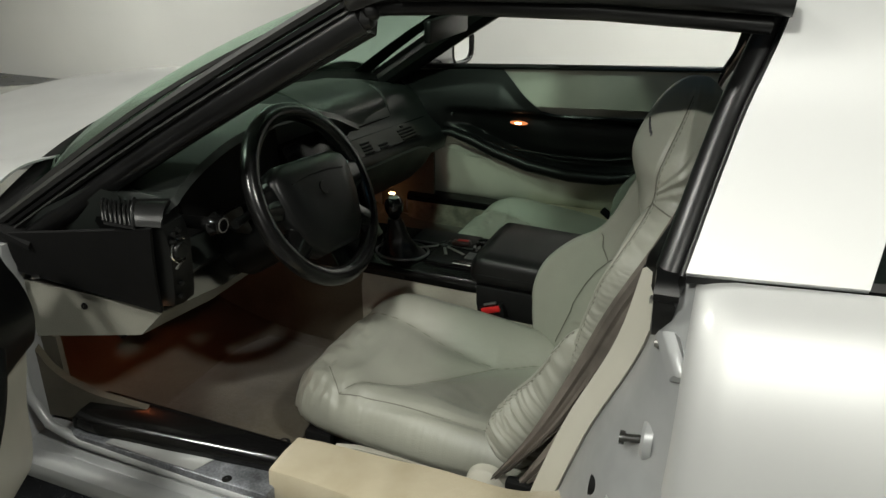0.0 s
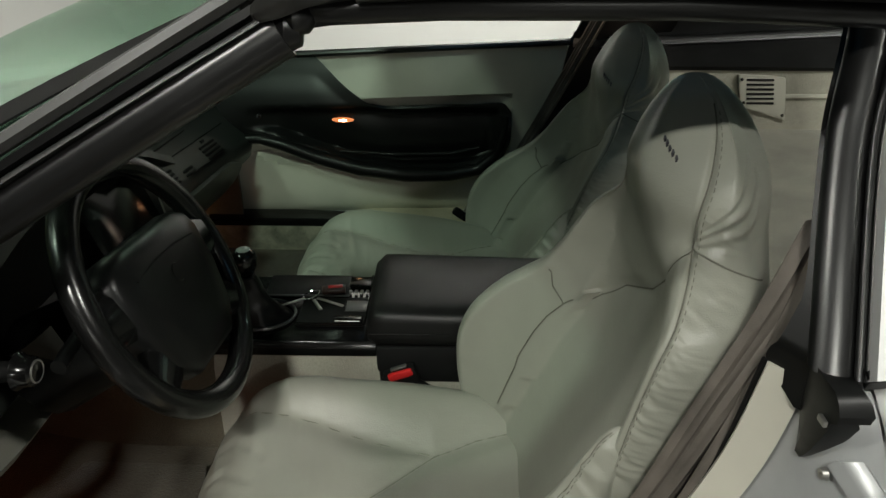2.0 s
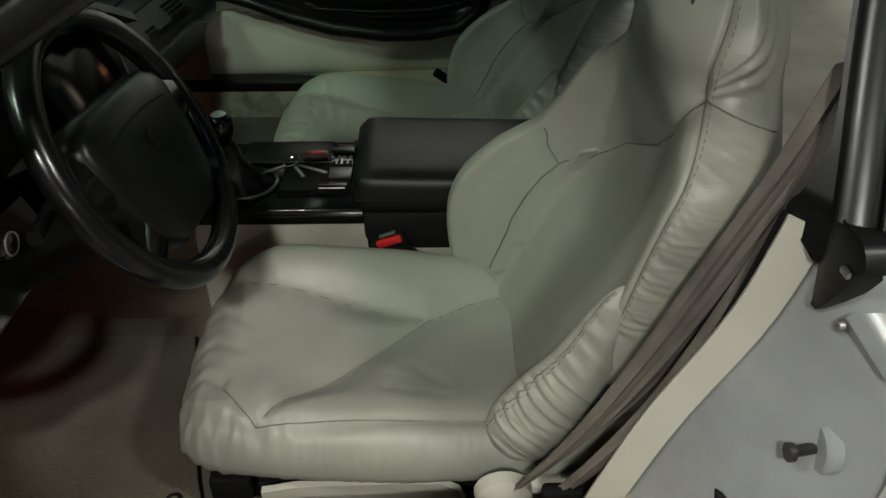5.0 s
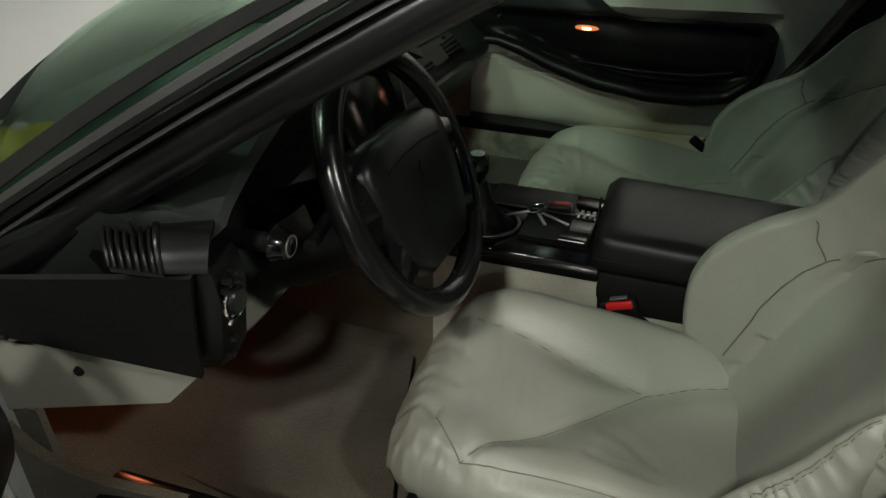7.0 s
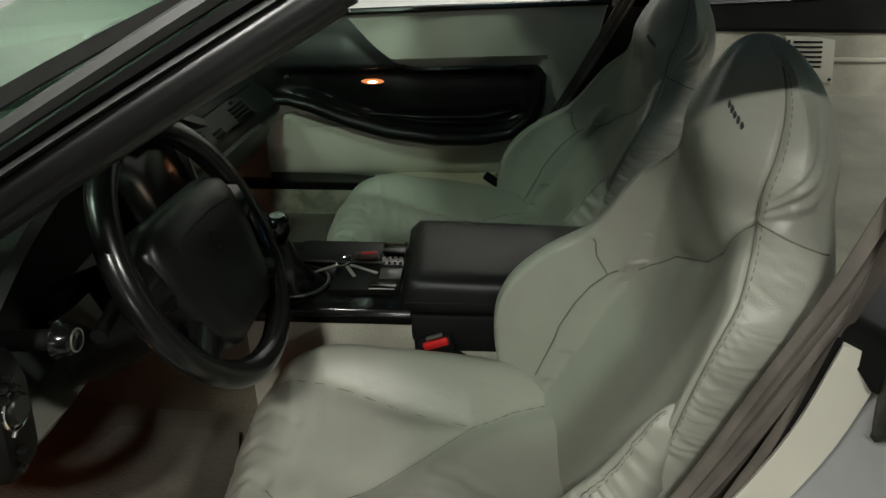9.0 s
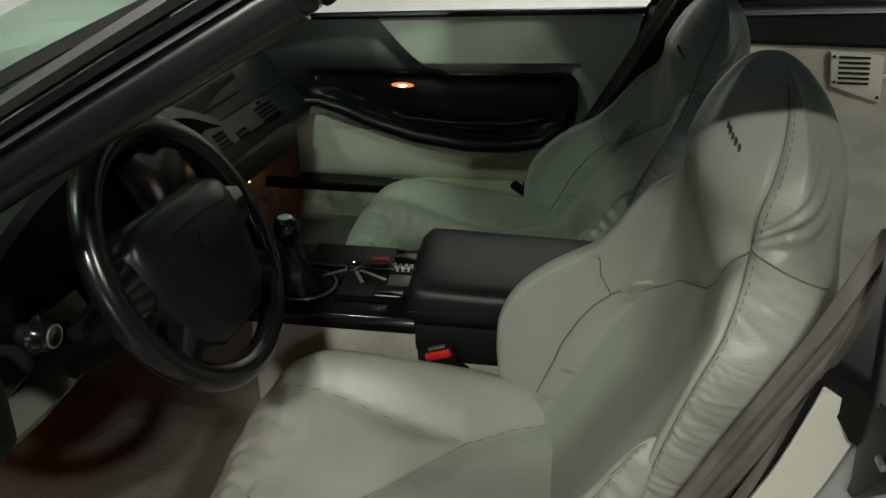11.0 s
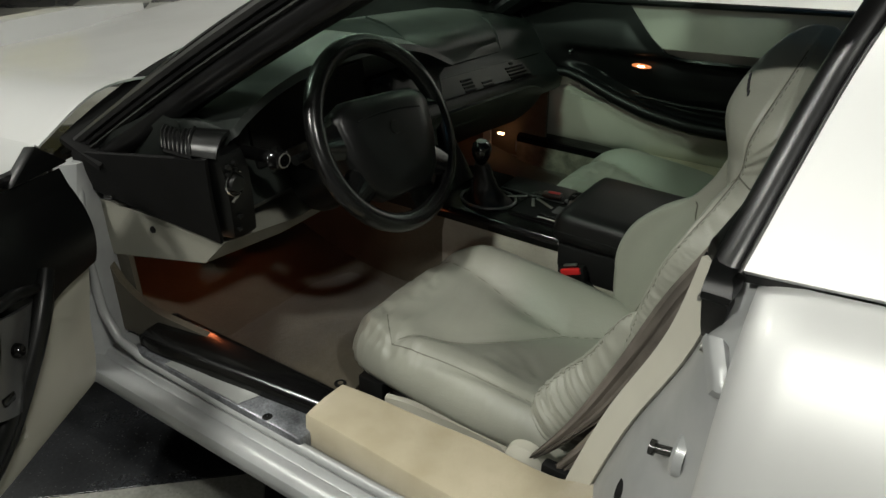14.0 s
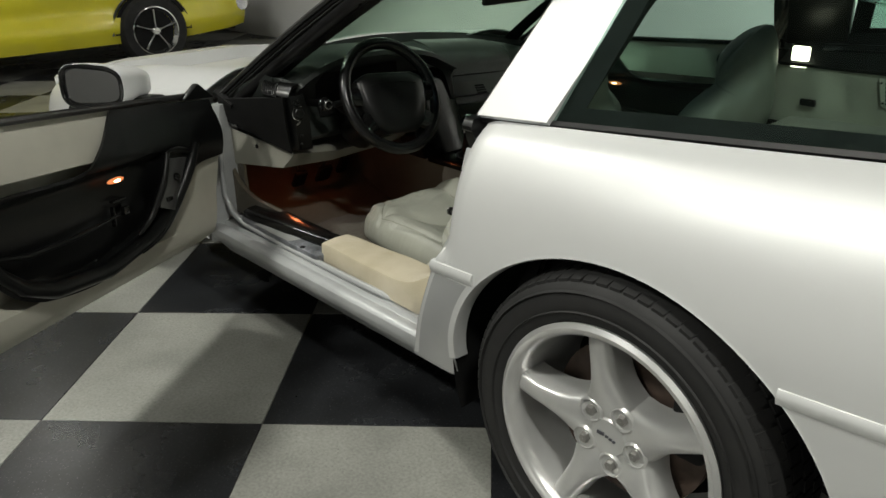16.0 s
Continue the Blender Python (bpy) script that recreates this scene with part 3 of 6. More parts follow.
# glasshouse
def screen_point(u, v):
    y = u * (0.70 + (0.575 - 0.70) * v)
    x = (-1.83 + 0.20 * u * u) * (1 - v) + (-1.0 + 0.04 * u * u) * v
    z = (0.815 - 0.095 * u * u) * (1 - v) + (1.145 - 0.035 * u * u) * v + 0.03 * math.sin(math.pi * v)
    return x, y, z


screen = part("windscreen", Geo().sheet(screen_point, spread(-1, 1, 30), spread(0, 1, 16), 0.004), GLASS, car, "raked green-tinted windscreen")
A0, A1 = (-1.64, -0.723, 0.693), (-0.955, -0.583, 1.110)
part("screen_border", Geo().sheet(lambda u, v: (lambda p: (p[0] - 0.003, p[1], p[2] + 0.005))(screen_point(-1 + 0.075 * u, v)), spread(0, 1, 5), spread(0, 1, 16), 0.002), BLACK_MATT, screen, "black printed glass border")
part("screen_border", Geo().sheet(lambda u, v: (lambda p: (p[0] - 0.003, p[1], p[2] + 0.005))(screen_point(1 - 0.075 * u, v)), spread(0, 1, 5), spread(0, 1, 16), 0.002), BLACK_MATT, screen)


def pillar_parts(flip):
    """Windscreen pillar: an outer grey strip, a grooved rubber channel, the round door seal and an inner trim."""
    def bar(name, sec, a, b, mat, label, parent):
        rings = []
        for t in spread(-0.01, 1.0, 14):
            c = lerp(a, b, t)
            rings.append([(c[0] - 0.25 * dz, c[1] + dy, c[2] + dz + 0.012 * math.sin(math.pi * t)) for dy, dz in sec])
        return part(name, flip(Geo().loft(rings)), mat, parent, label)

    p = bar("windscreen_pillar", [(-0.010, 0.002), (0.02, 0.004), (0.052, -0.014), (0.056, -0.036), (0.042, -0.054), (0.02, -0.048), (0.0, -0.03)], A0, A1, BLACK, "black windscreen pillar", car)
    bar("outer_trim", [(-0.020, 0.020), (-0.026, 0.013), (-0.021, 0.006), (-0.008, 0.004), (0.010, 0.022)], A0, A1, TRIM, "grey windscreen trim strip", p)
    bar("drip_rail", [(-0.018, 0.002), (-0.020, -0.005), (-0.012, -0.008), (-0.006, 0.001)], A0, A1, RUBBER, "black drip rail", p)
    bar("drip_rail", [(-0.020, -0.010), (-0.024, -0.014), (-0.014, -0.018), (-0.006, -0.010)], A0, A1, TRIM, "dull grey drip rail", p)
    bow = lambda t, a, b: tuple(c + (0.012 * math.sin(math.pi * t) if i == 2 else 0) for i, c in enumerate(lerp(a, b, t)))
    part("door_seal", flip(Geo().tube([bow(t, (-1.655, -0.738, 0.632), (-0.936, -0.591, 1.084)) for t in spread(0, 1, 14)], 0.020, 12)), RUBBER, p, "thick rounded rubber door seal")
    part("seal_end", flip(Geo().lathe([(0.001, -0.014), (0.012, -0.012), (0.018, 0.0), (0.012, 0.012), (0.001, 0.014)], (-0.932, -0.591, 1.086), "x", 16)), RUBBER, p)
    part("seal_knob", flip(Geo().lathe([(0.001, -0.012), (0.010, -0.011), (0.015, -0.003), (0.013, 0.008), (0.006, 0.014), (0.001, 0.015)], (-0.921, -0.592, 1.098), "x", 16)), RUBBER, p, "rounded rubber seal end")
    cap = []
    for x, y, z, w, h in ((-0.958, -0.596, 1.106, 0.026, 0.010), (-0.950, -0.600, 1.112, 0.034, 0.020), (-0.935, -0.602, 1.119, 0.042, 0.024), (-0.912, -0.603, 1.127, 0.044, 0.023), (-0.885, -0.604, 1.132, 0.042, 0.020), (-0.868, -0.604, 1.134, 0.036, 0.017), (-0.862, -0.60, 1.134, 0.03, 0.014)):
        cap.append([(x, y - 0.006, z - h * 0.8), (x, y - 0.012, z - h * 0.3), (x, y - 0.010, z + h * 0.3), (x, y + 0.004, z + h * 0.8), (x, y + w, z + h), (x, y + w, z - h)])
    part("corner_cap", flip(Geo().loft(cap)), CASTING, p, "grey metal corner of the windscreen frame")


pillar_parts(lambda g: g)
pillar_parts(lambda g: g.mirrored())
header = Geo().sheet(lambda u, v: (-1.02 + 0.05 * u * u + 0.11 * v, 0.60 * u, 1.152 - 0.035 * u * u + 0.015 * v), spread(-1, 1, 24), spread(0, 1, 6), 0.035)
part("roof_header", header, BLACK, car, "black windscreen header")
roof = Geo().sheet(lambda u, v: (-0.92 + 0.53 * v, 0.575 * u, 1.140 + 0.040 * (1 - u * u) + 0.012 * math.sin(math.pi * v)), spread(-1, 1, 30), spread(0, 1, 14), 0.022)
part("roof_panel", roof, GLASS_ROOF, car, "removable dark blue-tinted roof panel")
for side in (0, 1):
    flip = (lambda g: g) if side == 0 else (lambda g: g.mirrored())
    part("roof_seal", flip(Geo().tube([(-0.87, -0.602, 1.130), (-0.8, -0.606, 1.134), (-0.6, -0.602, 1.136), (-0.38, -0.580, 1.128)], 0.019, 10)), RUBBER, car, "black rubber roof side seal")
    part("roof_seal", flip(Geo().tube([(-0.93, -0.585, 1.102), (-0.8, -0.592, 1.109), (-0.6, -0.592, 1.110), (-0.40, -0.566, 1.099)], 0.013, 10)), RUBBER, car, "black rubber roof side seal")


def halo(u, v):
    """The white hoop behind the doors: u from front to rear, v from the belt up and over."""
    z = curve(v, [0, 0.35, 0.62, 0.8, 1.0], [0.832, 0.99, 1.105, 1.165, 1.19])
    y = curve(v, [0, 0.35, 0.62, 0.8, 1.0], [0.735, 0.606, 0.522, 0.42, 0.0])
    front = curve(v, [0, 0.35, 0.62, 1.0], [-0.447, -0.412, -0.378, -0.36])
    rear = curve(v, [0, 0.35, 0.62, 1.0], [-0.262, -0.228, -0.195, -0.10])
    return (front + (rear - front) * u, -y, z + 0.013 * u * (1 - v))


for side in (0, 1):
    flip = (lambda g: g) if side == 0 else (lambda g: g.mirrored())
    p = part("rear_pillar", flip(Geo().sheet(halo, spread(0, 1, 8), spread(0, 1, 26), 0.02)), WHITE, car, "broad white roof pillar")
    # main rubber profile: a flattened tube with a shallow groove, then two thin lips and a flat inner flap
    rings, flap = [], []
    for v in spread(0.0, 0.64, 40):
        x, y, z = halo(0, v)
        ring = []
        for k in range(20):
            a = 2 * math.pi * k / 20
            r = 1 - 0.16 * math.exp(-(((a - 4.0) / 0.22) ** 2)) - 0.10 * math.exp(-(((a - 4.75) / 0.16) ** 2))
            c, d = 0.0185 * r * math.cos(a), 0.0125 * r * math.sin(a)
            ring.append((x - 0.021 + 0.825 * c - 0.565 * d, y + 0.017 - 0.565 * c - 0.825 * d, z))
        rings.append(ring)
        w = curve(z, [0.832, 0.842, 0.85, 0.86, 0.87, 0.89, 0.93, 1.12], [0.030, 0.024, 0.020, 0.015, 0.010, 0.007, 0.006, 0.006])
        a, b = (x - 0.031, y + 0.028), (x - 0.034 - 0.55 * w, y + 0.030 + 0.95 * w)
        flap.append([(a[0], a[1], z), (b[0], b[1], z), (b[0] + 0.008, b[1] + 0.004, z), (a[0] + 0.02, a[1] + 0.02, z)])
    x, y, z = halo(0, 0)
    for low, w in ((0.826, 0.034), (0.820, 0.036), (0.813, 0.037), (0.806, 0.033), (0.800, 0.028), (0.790, 0.014), (0.780, 0.002)):
        flap.insert(0, [(x - 0.031, y + 0.028, low), (x - 0.034 - 0.55 * w, y + 0.030 + 0.95 * w, low), (x - 0.026 - 0.55 * w, y + 0.034 + 0.95 * w, low), (x - 0.011, y + 0.048, low)])
    part("pillar_seal", flip(Geo().loft(rings)), RUBBER, p, "black rounded rubber pillar seal", 60)
    part("seal_flap", flip(Geo().loft(flap)), BLACK, p, "flat black inner seal flap")
    for dx, dy, r in ((-0.0050, 0.0005, 0.0040), (0.0015, -0.0015, 0.0032)):
        part("seal_lip", flip(Geo().tube([(halo(0, v)[0] + dx, halo(0, v)[1] + dy, halo(0, v)[2]) for v in spread(0, 0.64, 18)], r, 10)), RUBBER, p)
    blk = Geo().loft([[(-0.479, y0, z), (-0.482, (y0 + y1) / 2, z + 0.003), (-0.477, y1, z), (x1, y1 + 0.006, z), (x1 + 0.002, (y0 + y1) / 2, z), (x1, y0, z)] for z, x1, y0, y1 in (
        (0.834, -0.456, -0.752, -0.708), (0.829, -0.452, -0.760, -0.702), (0.820, -0.450, -0.766, -0.699), (0.812, -0.452, -0.765, -0.698), (0.806, -0.456, -0.757, -0.700),
        (0.800, -0.453, -0.756, -0.701), (0.785, -0.455, -0.750, -0.704), (0.765, -0.460, -0.741, -0.710), (0.750, -0.466, -0.732, -0.714), (0.744, -0.472, -0.727, -0.718))])
    part("pillar_block", flip(blk), BLACK, p, "black rubber pillar foot")
    part("foot_clip", flip(Geo().box((-0.482, -0.750, 0.804), (0.004, 0.012, 0.006), 0.001)), STEEL, p)

    def side_glass(u, v):
        x = curve(u, [0, 1], [-0.262, 1.0])
        lift = curve(u, [0, 0.3, 0.7, 1], [0.30, 0.29, 0.20, 0.04])
        return (x + 0.075 * v * (1 - u), -(0.735 - 0.18 * v * (1 - 0.3 * u)), belt(x) + 0.004 + lift * v)

    g = part("quarter_window", flip(Geo().sheet(side_glass, spread(0, 1, 30), spread(0, 1, 12), 0.004)), GLASS_REAR, car, "tinted wraparound rear side window")
    g.visible_shadow = False
    part("window_seal", flip(Geo().loft([[(x, -0.737, belt(x) - 0.004), (x, -0.741, belt(x) + 0.006), (x, -0.735, belt(x) + 0.014), (x, -0.725, belt(x) + 0.004)] for x in spread(-0.447, 1.02, 16)])), RUBBER, g, "black window seal")
    part("window_border", flip(Geo().sheet(lambda u, v: tuple(c + d for c, d in zip(side_glass(u, v * 0.11), (0, 0.007, 0))), spread(0, 1, 24), spread(0, 1, 3), 0.002)), BLACK_MATT, g, "black printed glass border")
    part("window_border", flip(Geo().sheet(lambda u, v: tuple(c + d for c, d in zip(side_glass(u * 0.042, v), (0, 0.007, 0))), spread(0, 1, 4), spread(0, 1, 12), 0.002)), BLACK_MATT, g)

hatch = Geo().sheet(lambda u, v: (-0.11 + 1.11 * v, u * (0.595 + 0.10 * v), 1.185 - 0.055 * u * u - 0.20 * v**1.5), spread(-1, 1, 24), spread(0, 1, 20), 0.004)
g = part("rear_window", hatch, GLASS_REAR, car, "large curved tinted rear window")
g.visible_shadow = False


# body sills, jambs and floor
def side_pair(name, geo, mat, parent=car, label="", smooth=40, drop=0.0):
    part(name, geo, mat, parent, label, smooth)
    return part(name, geo.mirrored().moved(Matrix.Translation((0, 0, -drop))), mat, parent, label, smooth)


rocker = Geo().loft([[(x, -0.775, 0.318), (x, -0.800, 0.318), (x, -0.806, 0.309), (x, -0.811, 0.307), (x, -0.814, 0.312), (x, -0.820, 0.314), (x, -0.838, 0.309), (x, -0.846, 0.302), (x, -0.848, 0.287), (x, -0.842, 0.262), (x, -0.825, 0.248), (x, -0.79, 0.20), (x, -0.74, 0.19), (x, -0.74, 0.318)] for x in spread(-1.60, -0.50, 12)])
side_pair("rocker_panel", rocker, JAMB, label="silver-grey painted door sill")
step = Geo().box((-1.275, -0.745, 0.325), (0.45, 0.10, 0.045), 0.006)
side_pair("step_plate", step, STEP, label="scuffed metal step plate", drop=0.05)
def cover_ring(x):
    y = curve(x, [-1.487, -1.44, -1.062], [0.778, 0.782, 0.742])
    return [(x, -y, 0.349), (x, -y + 0.002, 0.366), (x, -y + 0.007, 0.371), (x, -y + 0.016, 0.375), (x, -0.70, 0.377), (x, -0.688, 0.372), (x, -0.685, 0.366), (x, -0.685, 0.349)]


cap = Geo().loft([cover_ring(x) for x in spread(-1.487, -1.062, 14)])
side_pair("sill_cover", cap, BLACK_GLOSS, label="glossy black sill cover", drop=0.05)
side_pair("sill_inner", Geo().box((-1.275, -0.695, 0.275), (0.425, 0.02, 0.15), 0.004), CARPET, label="beige carpeted inner sill", drop=0.05)
side_pair("sill_cover_end", Geo().box((-1.484, -0.742, 0.335), (0.012, 0.075, 0.07), 0.004), BLACK_GLOSS, drop=0.05)


def sill_carpet(x):
    t = (x + 1.06) / 0.50
    top = curve(t, [0, 0.10, 0.5, 0.8, 1.0], [0.377, 0.381, 0.384, 0.398, 0.450])
    low = curve(t, [0, 1], [0.318, 0.330])
    oy = curve(t, [0, 0.5, 0.85, 1.0], [0.768, 0.782, 0.790, 0.770])
    inn = curve(t, [0, 0.3, 0.6, 1.0], [0.668, 0.664, 0.660, 0.690])
    return [(x, -oy - 0.004, low), (x, -oy - 0.001, (low + top) / 2), (x, -oy + 0.001, top - 0.006), (x, -oy + 0.003, top - 0.002), (x, -oy + 0.008, top), (x, -(oy + inn) / 2, top + 0.003), (x, -inn - 0.008, top), (x, -inn, top - 0.008), (x, -inn, 0.20), (x, -0.70, 0.20)]


side_pair("sill_carpet", Geo().loft([sill_carpet(x) for x in spread(-1.06, -0.560, 30)]), CARPET_SILL, label="worn beige carpeted sill end", drop=0.05)
flange = [(-1.590, -0.755, 0.70), (-1.580, -0.775, 0.62), (-1.575, -0.79, 0.50), (-1.562, -0.796, 0.41), (-1.53, -0.795, 0.355), (-1.46, -0.791, 0.331), (-1.2, -0.790, 0.325), (-0.9, -0.792, 0.327), (-0.76, -0.790, 0.328), (-0.70, -0.778, 0.324), (-0.66, -0.758, 0.318)]
side_pair("door_flange", Geo().tube(flange, 0.0095, 10), JAMB, label="rounded painted door opening flange")
hinge_post = Geo().loft([[(-1.63, -0.70, z), (-1.60, -y - 0.03, z), (-1.575, -y, z), (-1.575, -y + 0.03, z), (-1.60, -0.70, z)] for z, y in ((0.25, 0.82), (0.45, 0.80), (0.62, 0.785), (0.70, 0.765))])
side_pair("hinge_pillar", hinge_post, JAMB, label="silver-grey painted hinge pillar")


def jamb_point(u, v):
    z = 0.31 + 0.515 * v
    xi = curve(z, [0.31, 0.44, 0.556, 0.70, 0.83], [-0.622, -0.586, -0.549, -0.490, -0.462])
    xo = curve(z, [0.31, 0.40, 0.54, 0.60, 0.83], [-0.545, -0.508, -0.453, -0.434, -0.430])
    yo = flank(-0.44, z) - 0.006 - 0.024 * max(0.0, min(1.0, (z - 0.565) / 0.03))
    return (xi + (xo - xi) * u - 0.014 * math.sin(math.pi * u), -(0.692 + (yo - 0.692) * u), z)


side_pair("lock_pillar", Geo().sheet(jamb_point, spread(0, 1, 14), spread(0, 1, 24), 0.01, -1), JAMB, label="silver-grey painted lock pillar")
side_pair("pillar_trim", Geo().sheet(lambda u, v: (jamb_point(0, 0.97 * v)[0] - 0.034 + 0.034 * u, -(0.674 + 0.016 * u), jamb_point(0, 0.97 * v)[2]), spread(0, 1, 5), spread(0, 1, 20), 0.008), VINYL, label="pale vinyl inner pillar trim")
side_pair("inner_quarter", Geo().sheet(lambda u, v: (jamb_point(0, v)[0] - 0.04 + 0.26 * u, -0.668, 0.25 + 0.56 * v), spread(0, 1, 4), spread(0, 1, 14), 0.005), BLACK_MATT, label="dark panel behind the seat")
striker = part("door_striker", Geo().tube([(-0.455, -0.785, 0.632), (-0.492, -0.79, 0.629)], 0.0055, 10).tube([(-0.490, -0.79, 0.629), (-0.496, -0.79, 0.629)], 0.009, 10), CASTING, car, "steel door striker bolt")
part("striker_plate", Geo().lathe([(0.001, -0.004), (0.022, -0.004), (0.026, 0.0), (0.026, 0.01)], (-0.466, -0.785, 0.632), "x", 20), JAMB, striker)
part("jamb_plug", Geo().lathe([(0.001, -0.004), (0.014, -0.004), (0.018, 0.006)], (-0.527, -0.765, 0.522), "x", 18), BLACK_MATT, car, "black rubber jamb plug")
part("jamb_label", Geo().box((-0.508, -0.785, 0.515), (0.003, 0.045, 0.06), 0.001, turn=Euler((0, radians(12), 0)).to_matrix().to_4x4()), PALE_PRINT, car, "small printed label on the door jamb")
for top, low in (((-0.458, -0.765, 0.770), (-0.437, -0.800, 0.742)),):
    rings = []
    for t, h in ((-0.08, 0.0), (0.0, 1.0), (0.5, 1.0), (1.0, 1.0), (1.08, 0.0)):
        x, y, z = lerp(top, low, t)
        rings.append([(x - 0.012, y + 0.004, z - 0.010), (x - 0.008, y, z + 0.002 * h), (x - 0.004, y - 0.002, z + 0.005 * h), (x + 0.008, y - 0.003, z + 0.006 * h), (x + 0.024, y - 0.002, z - 0.010)])
    part("jamb_block", Geo().loft(rings), JAMB, car, "silver-grey stepped block of the door jamb")

for px, py, pz, pr in ((-0.515, -0.735, 0.60, 0.007), (-0.478, -0.752, 0.748, 0.006)):
    part("jamb_bolt", Geo().lathe([(0.001, -0.001), (pr * 0.8, -0.001), (pr, 0.004)], (px + 0.007, py, pz), "x", 12), STEEL, car)
part("step_hole", Geo().lathe([(0.001, 0.002), (0.006, 0.002), (0.009, 0.0)], (-1.135, -0.785, 0.3475), "z", 14), BLACK_MATT, car, "dark screw hole in the step plate")
part("tape_patch", Geo().sheet(lambda u, v: (-1.40 + 0.20 * u + 0.02 * v, -0.792 + 0.05 * v, 0.3485 + 0.0006 * math.sin(9 * u)), spread(0, 1, 12), spread(0, 1, 4), 0.001), SILVER_TRIM, car, "pale scuffed patch on the step plate")
part("cargo_latch", Geo().box((-0.29, 0.562, 0.672), (0.05, 0.012, 0.022), 0.005), BLACK_MATT, car, "small black cargo latch")

# cabin floor and bulkheads
under = Geo().box((-1.20, 0, 0.185), (1.5, 1.34, 0.03), 0.01)
part("cabin_floor", under, CARPET, car, "beige carpeted cabin floor")
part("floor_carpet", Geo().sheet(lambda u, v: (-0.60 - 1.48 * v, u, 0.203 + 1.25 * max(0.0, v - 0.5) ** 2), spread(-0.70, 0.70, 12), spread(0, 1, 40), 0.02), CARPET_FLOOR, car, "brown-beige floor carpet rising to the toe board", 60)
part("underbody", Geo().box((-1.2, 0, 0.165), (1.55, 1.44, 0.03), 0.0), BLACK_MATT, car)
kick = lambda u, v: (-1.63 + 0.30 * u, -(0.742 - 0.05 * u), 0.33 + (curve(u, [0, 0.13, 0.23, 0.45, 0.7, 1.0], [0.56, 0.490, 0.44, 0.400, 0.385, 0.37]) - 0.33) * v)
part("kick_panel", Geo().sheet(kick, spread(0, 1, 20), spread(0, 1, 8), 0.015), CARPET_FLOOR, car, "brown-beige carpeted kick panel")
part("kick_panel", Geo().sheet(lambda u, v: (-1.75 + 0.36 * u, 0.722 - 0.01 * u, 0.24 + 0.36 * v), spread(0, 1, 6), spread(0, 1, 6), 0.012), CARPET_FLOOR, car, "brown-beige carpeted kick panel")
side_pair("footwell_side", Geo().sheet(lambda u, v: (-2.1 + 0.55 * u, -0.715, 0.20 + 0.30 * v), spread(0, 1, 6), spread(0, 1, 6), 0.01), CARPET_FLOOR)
rear_wall = Geo().sheet(lambda u, v: (-0.50 + 0.16 * v, u, 0.20 + 0.42 * v), spread(-0.66, 0.66, 10), spread(0, 1, 8), 0.02)
part("rear_bulkhead", rear_wall, CARPET_PALE, car, "beige carpeted bulkhead behind the seats")
part("cargo_floor", Geo().sheet(lambda u, v: (-0.34 + 1.38 * v, u, 0.62 + 0.01 * math.sin(6 * v)), spread(-0.70, 0.70, 12), spread(0, 1, 16), 0.02), CARPET_PALE, car, "pale carpeted cargo floor")
trim_side = Geo().sheet(lambda u, v: (-0.42 + 1.42 * u, -(0.572 + 0.01 * v), 0.60 + 0.176 * v), spread(0, 1, 16), spread(0, 1, 10), 0.015)
side_pair("cargo_trim", trim_side, CARPET_PALE, label="pale carpeted cargo side trim")
for s in (-1, 1):
    grille = part("vent_grille", Geo().prism([(-0.103, 0.768), (-0.015, 0.764), (0.012, 0.760), (0.03, 0.655), (-0.085, 0.690)], "y", s * 0.566, s * 0.578, 0.002), VINYL, car, "pale slotted vent grille")
    for k in range(6):
        part("slot", Geo().box((-0.05 + 0.002 * k, s * 0.565, 0.756 - 0.0115 * k), (0.066, 0.004, 0.005), 0.001), BLACK_MATT, grille)
    for gx, gz in ((-0.094, 0.757), (-0.08, 0.70), (0.02, 0.668)):
        part("screw", Geo().lathe([(0.001, -0.003 * s), (0.003, -0.003 * s), (0.0035, 0.001 * s)], (gx, s * 0.565, gz), "y", 8), BLACK_MATT, grille)
    part("trim_strip", Geo().box((0.12, s * 0.572, 0.715), (0.20, 0.006, 0.010), 0.002), VINYL, car, "pale trim strip")
    part("window_ledge", Geo().sheet(lambda u, v: (-0.40 + 1.4 * u, s * (0.575 + 0.15 * v), 0.776 + (belt(-0.40 + 1.4 * u) + 0.012 - 0.776) * v), spread(0, 1, 12), spread(0, 1, 5), 0.012), BLACK_MATT, car, "black ledge under the rear side window")
    rail = part("window_frame", Geo().tube([(-0.30, s * 0.655, 0.818), (0.1, s * 0.665, 0.836), (0.6, s * 0.66, 0.872)], 0.020, 10, 1.2), BLACK, car, "black inner window frame")
    # Thin satin tubes added to draw the highlight lines along the frame.
    part("highlight_bead", Geo().tube([(-0.28, s * 0.632, 0.826), (0.1, s * 0.642, 0.844), (0.6, s * 0.637, 0.880)], 0.0035, 6), VENT_SATIN, rail)
    part("highlight_bead", Geo().tube([(-0.28, s * 0.628, 0.806), (0.1, s * 0.638, 0.823), (0.6, s * 0.633, 0.858)], 0.0030, 6), VENT_SATIN, rail)
# inner hoop lining
hoop = Geo().sheet(lambda u, v: (lambda p: (p[0] + 0.012, p[1] + 0.05 * (1 - v), p[2] - 0.035 * v - 0.006))(halo(u, v)), spread(0, 1, 6), spread(0, 1, 24), 0.01)
side_pair("hoop_lining", hoop, BLACK, label="dark lining of the roof hoop")

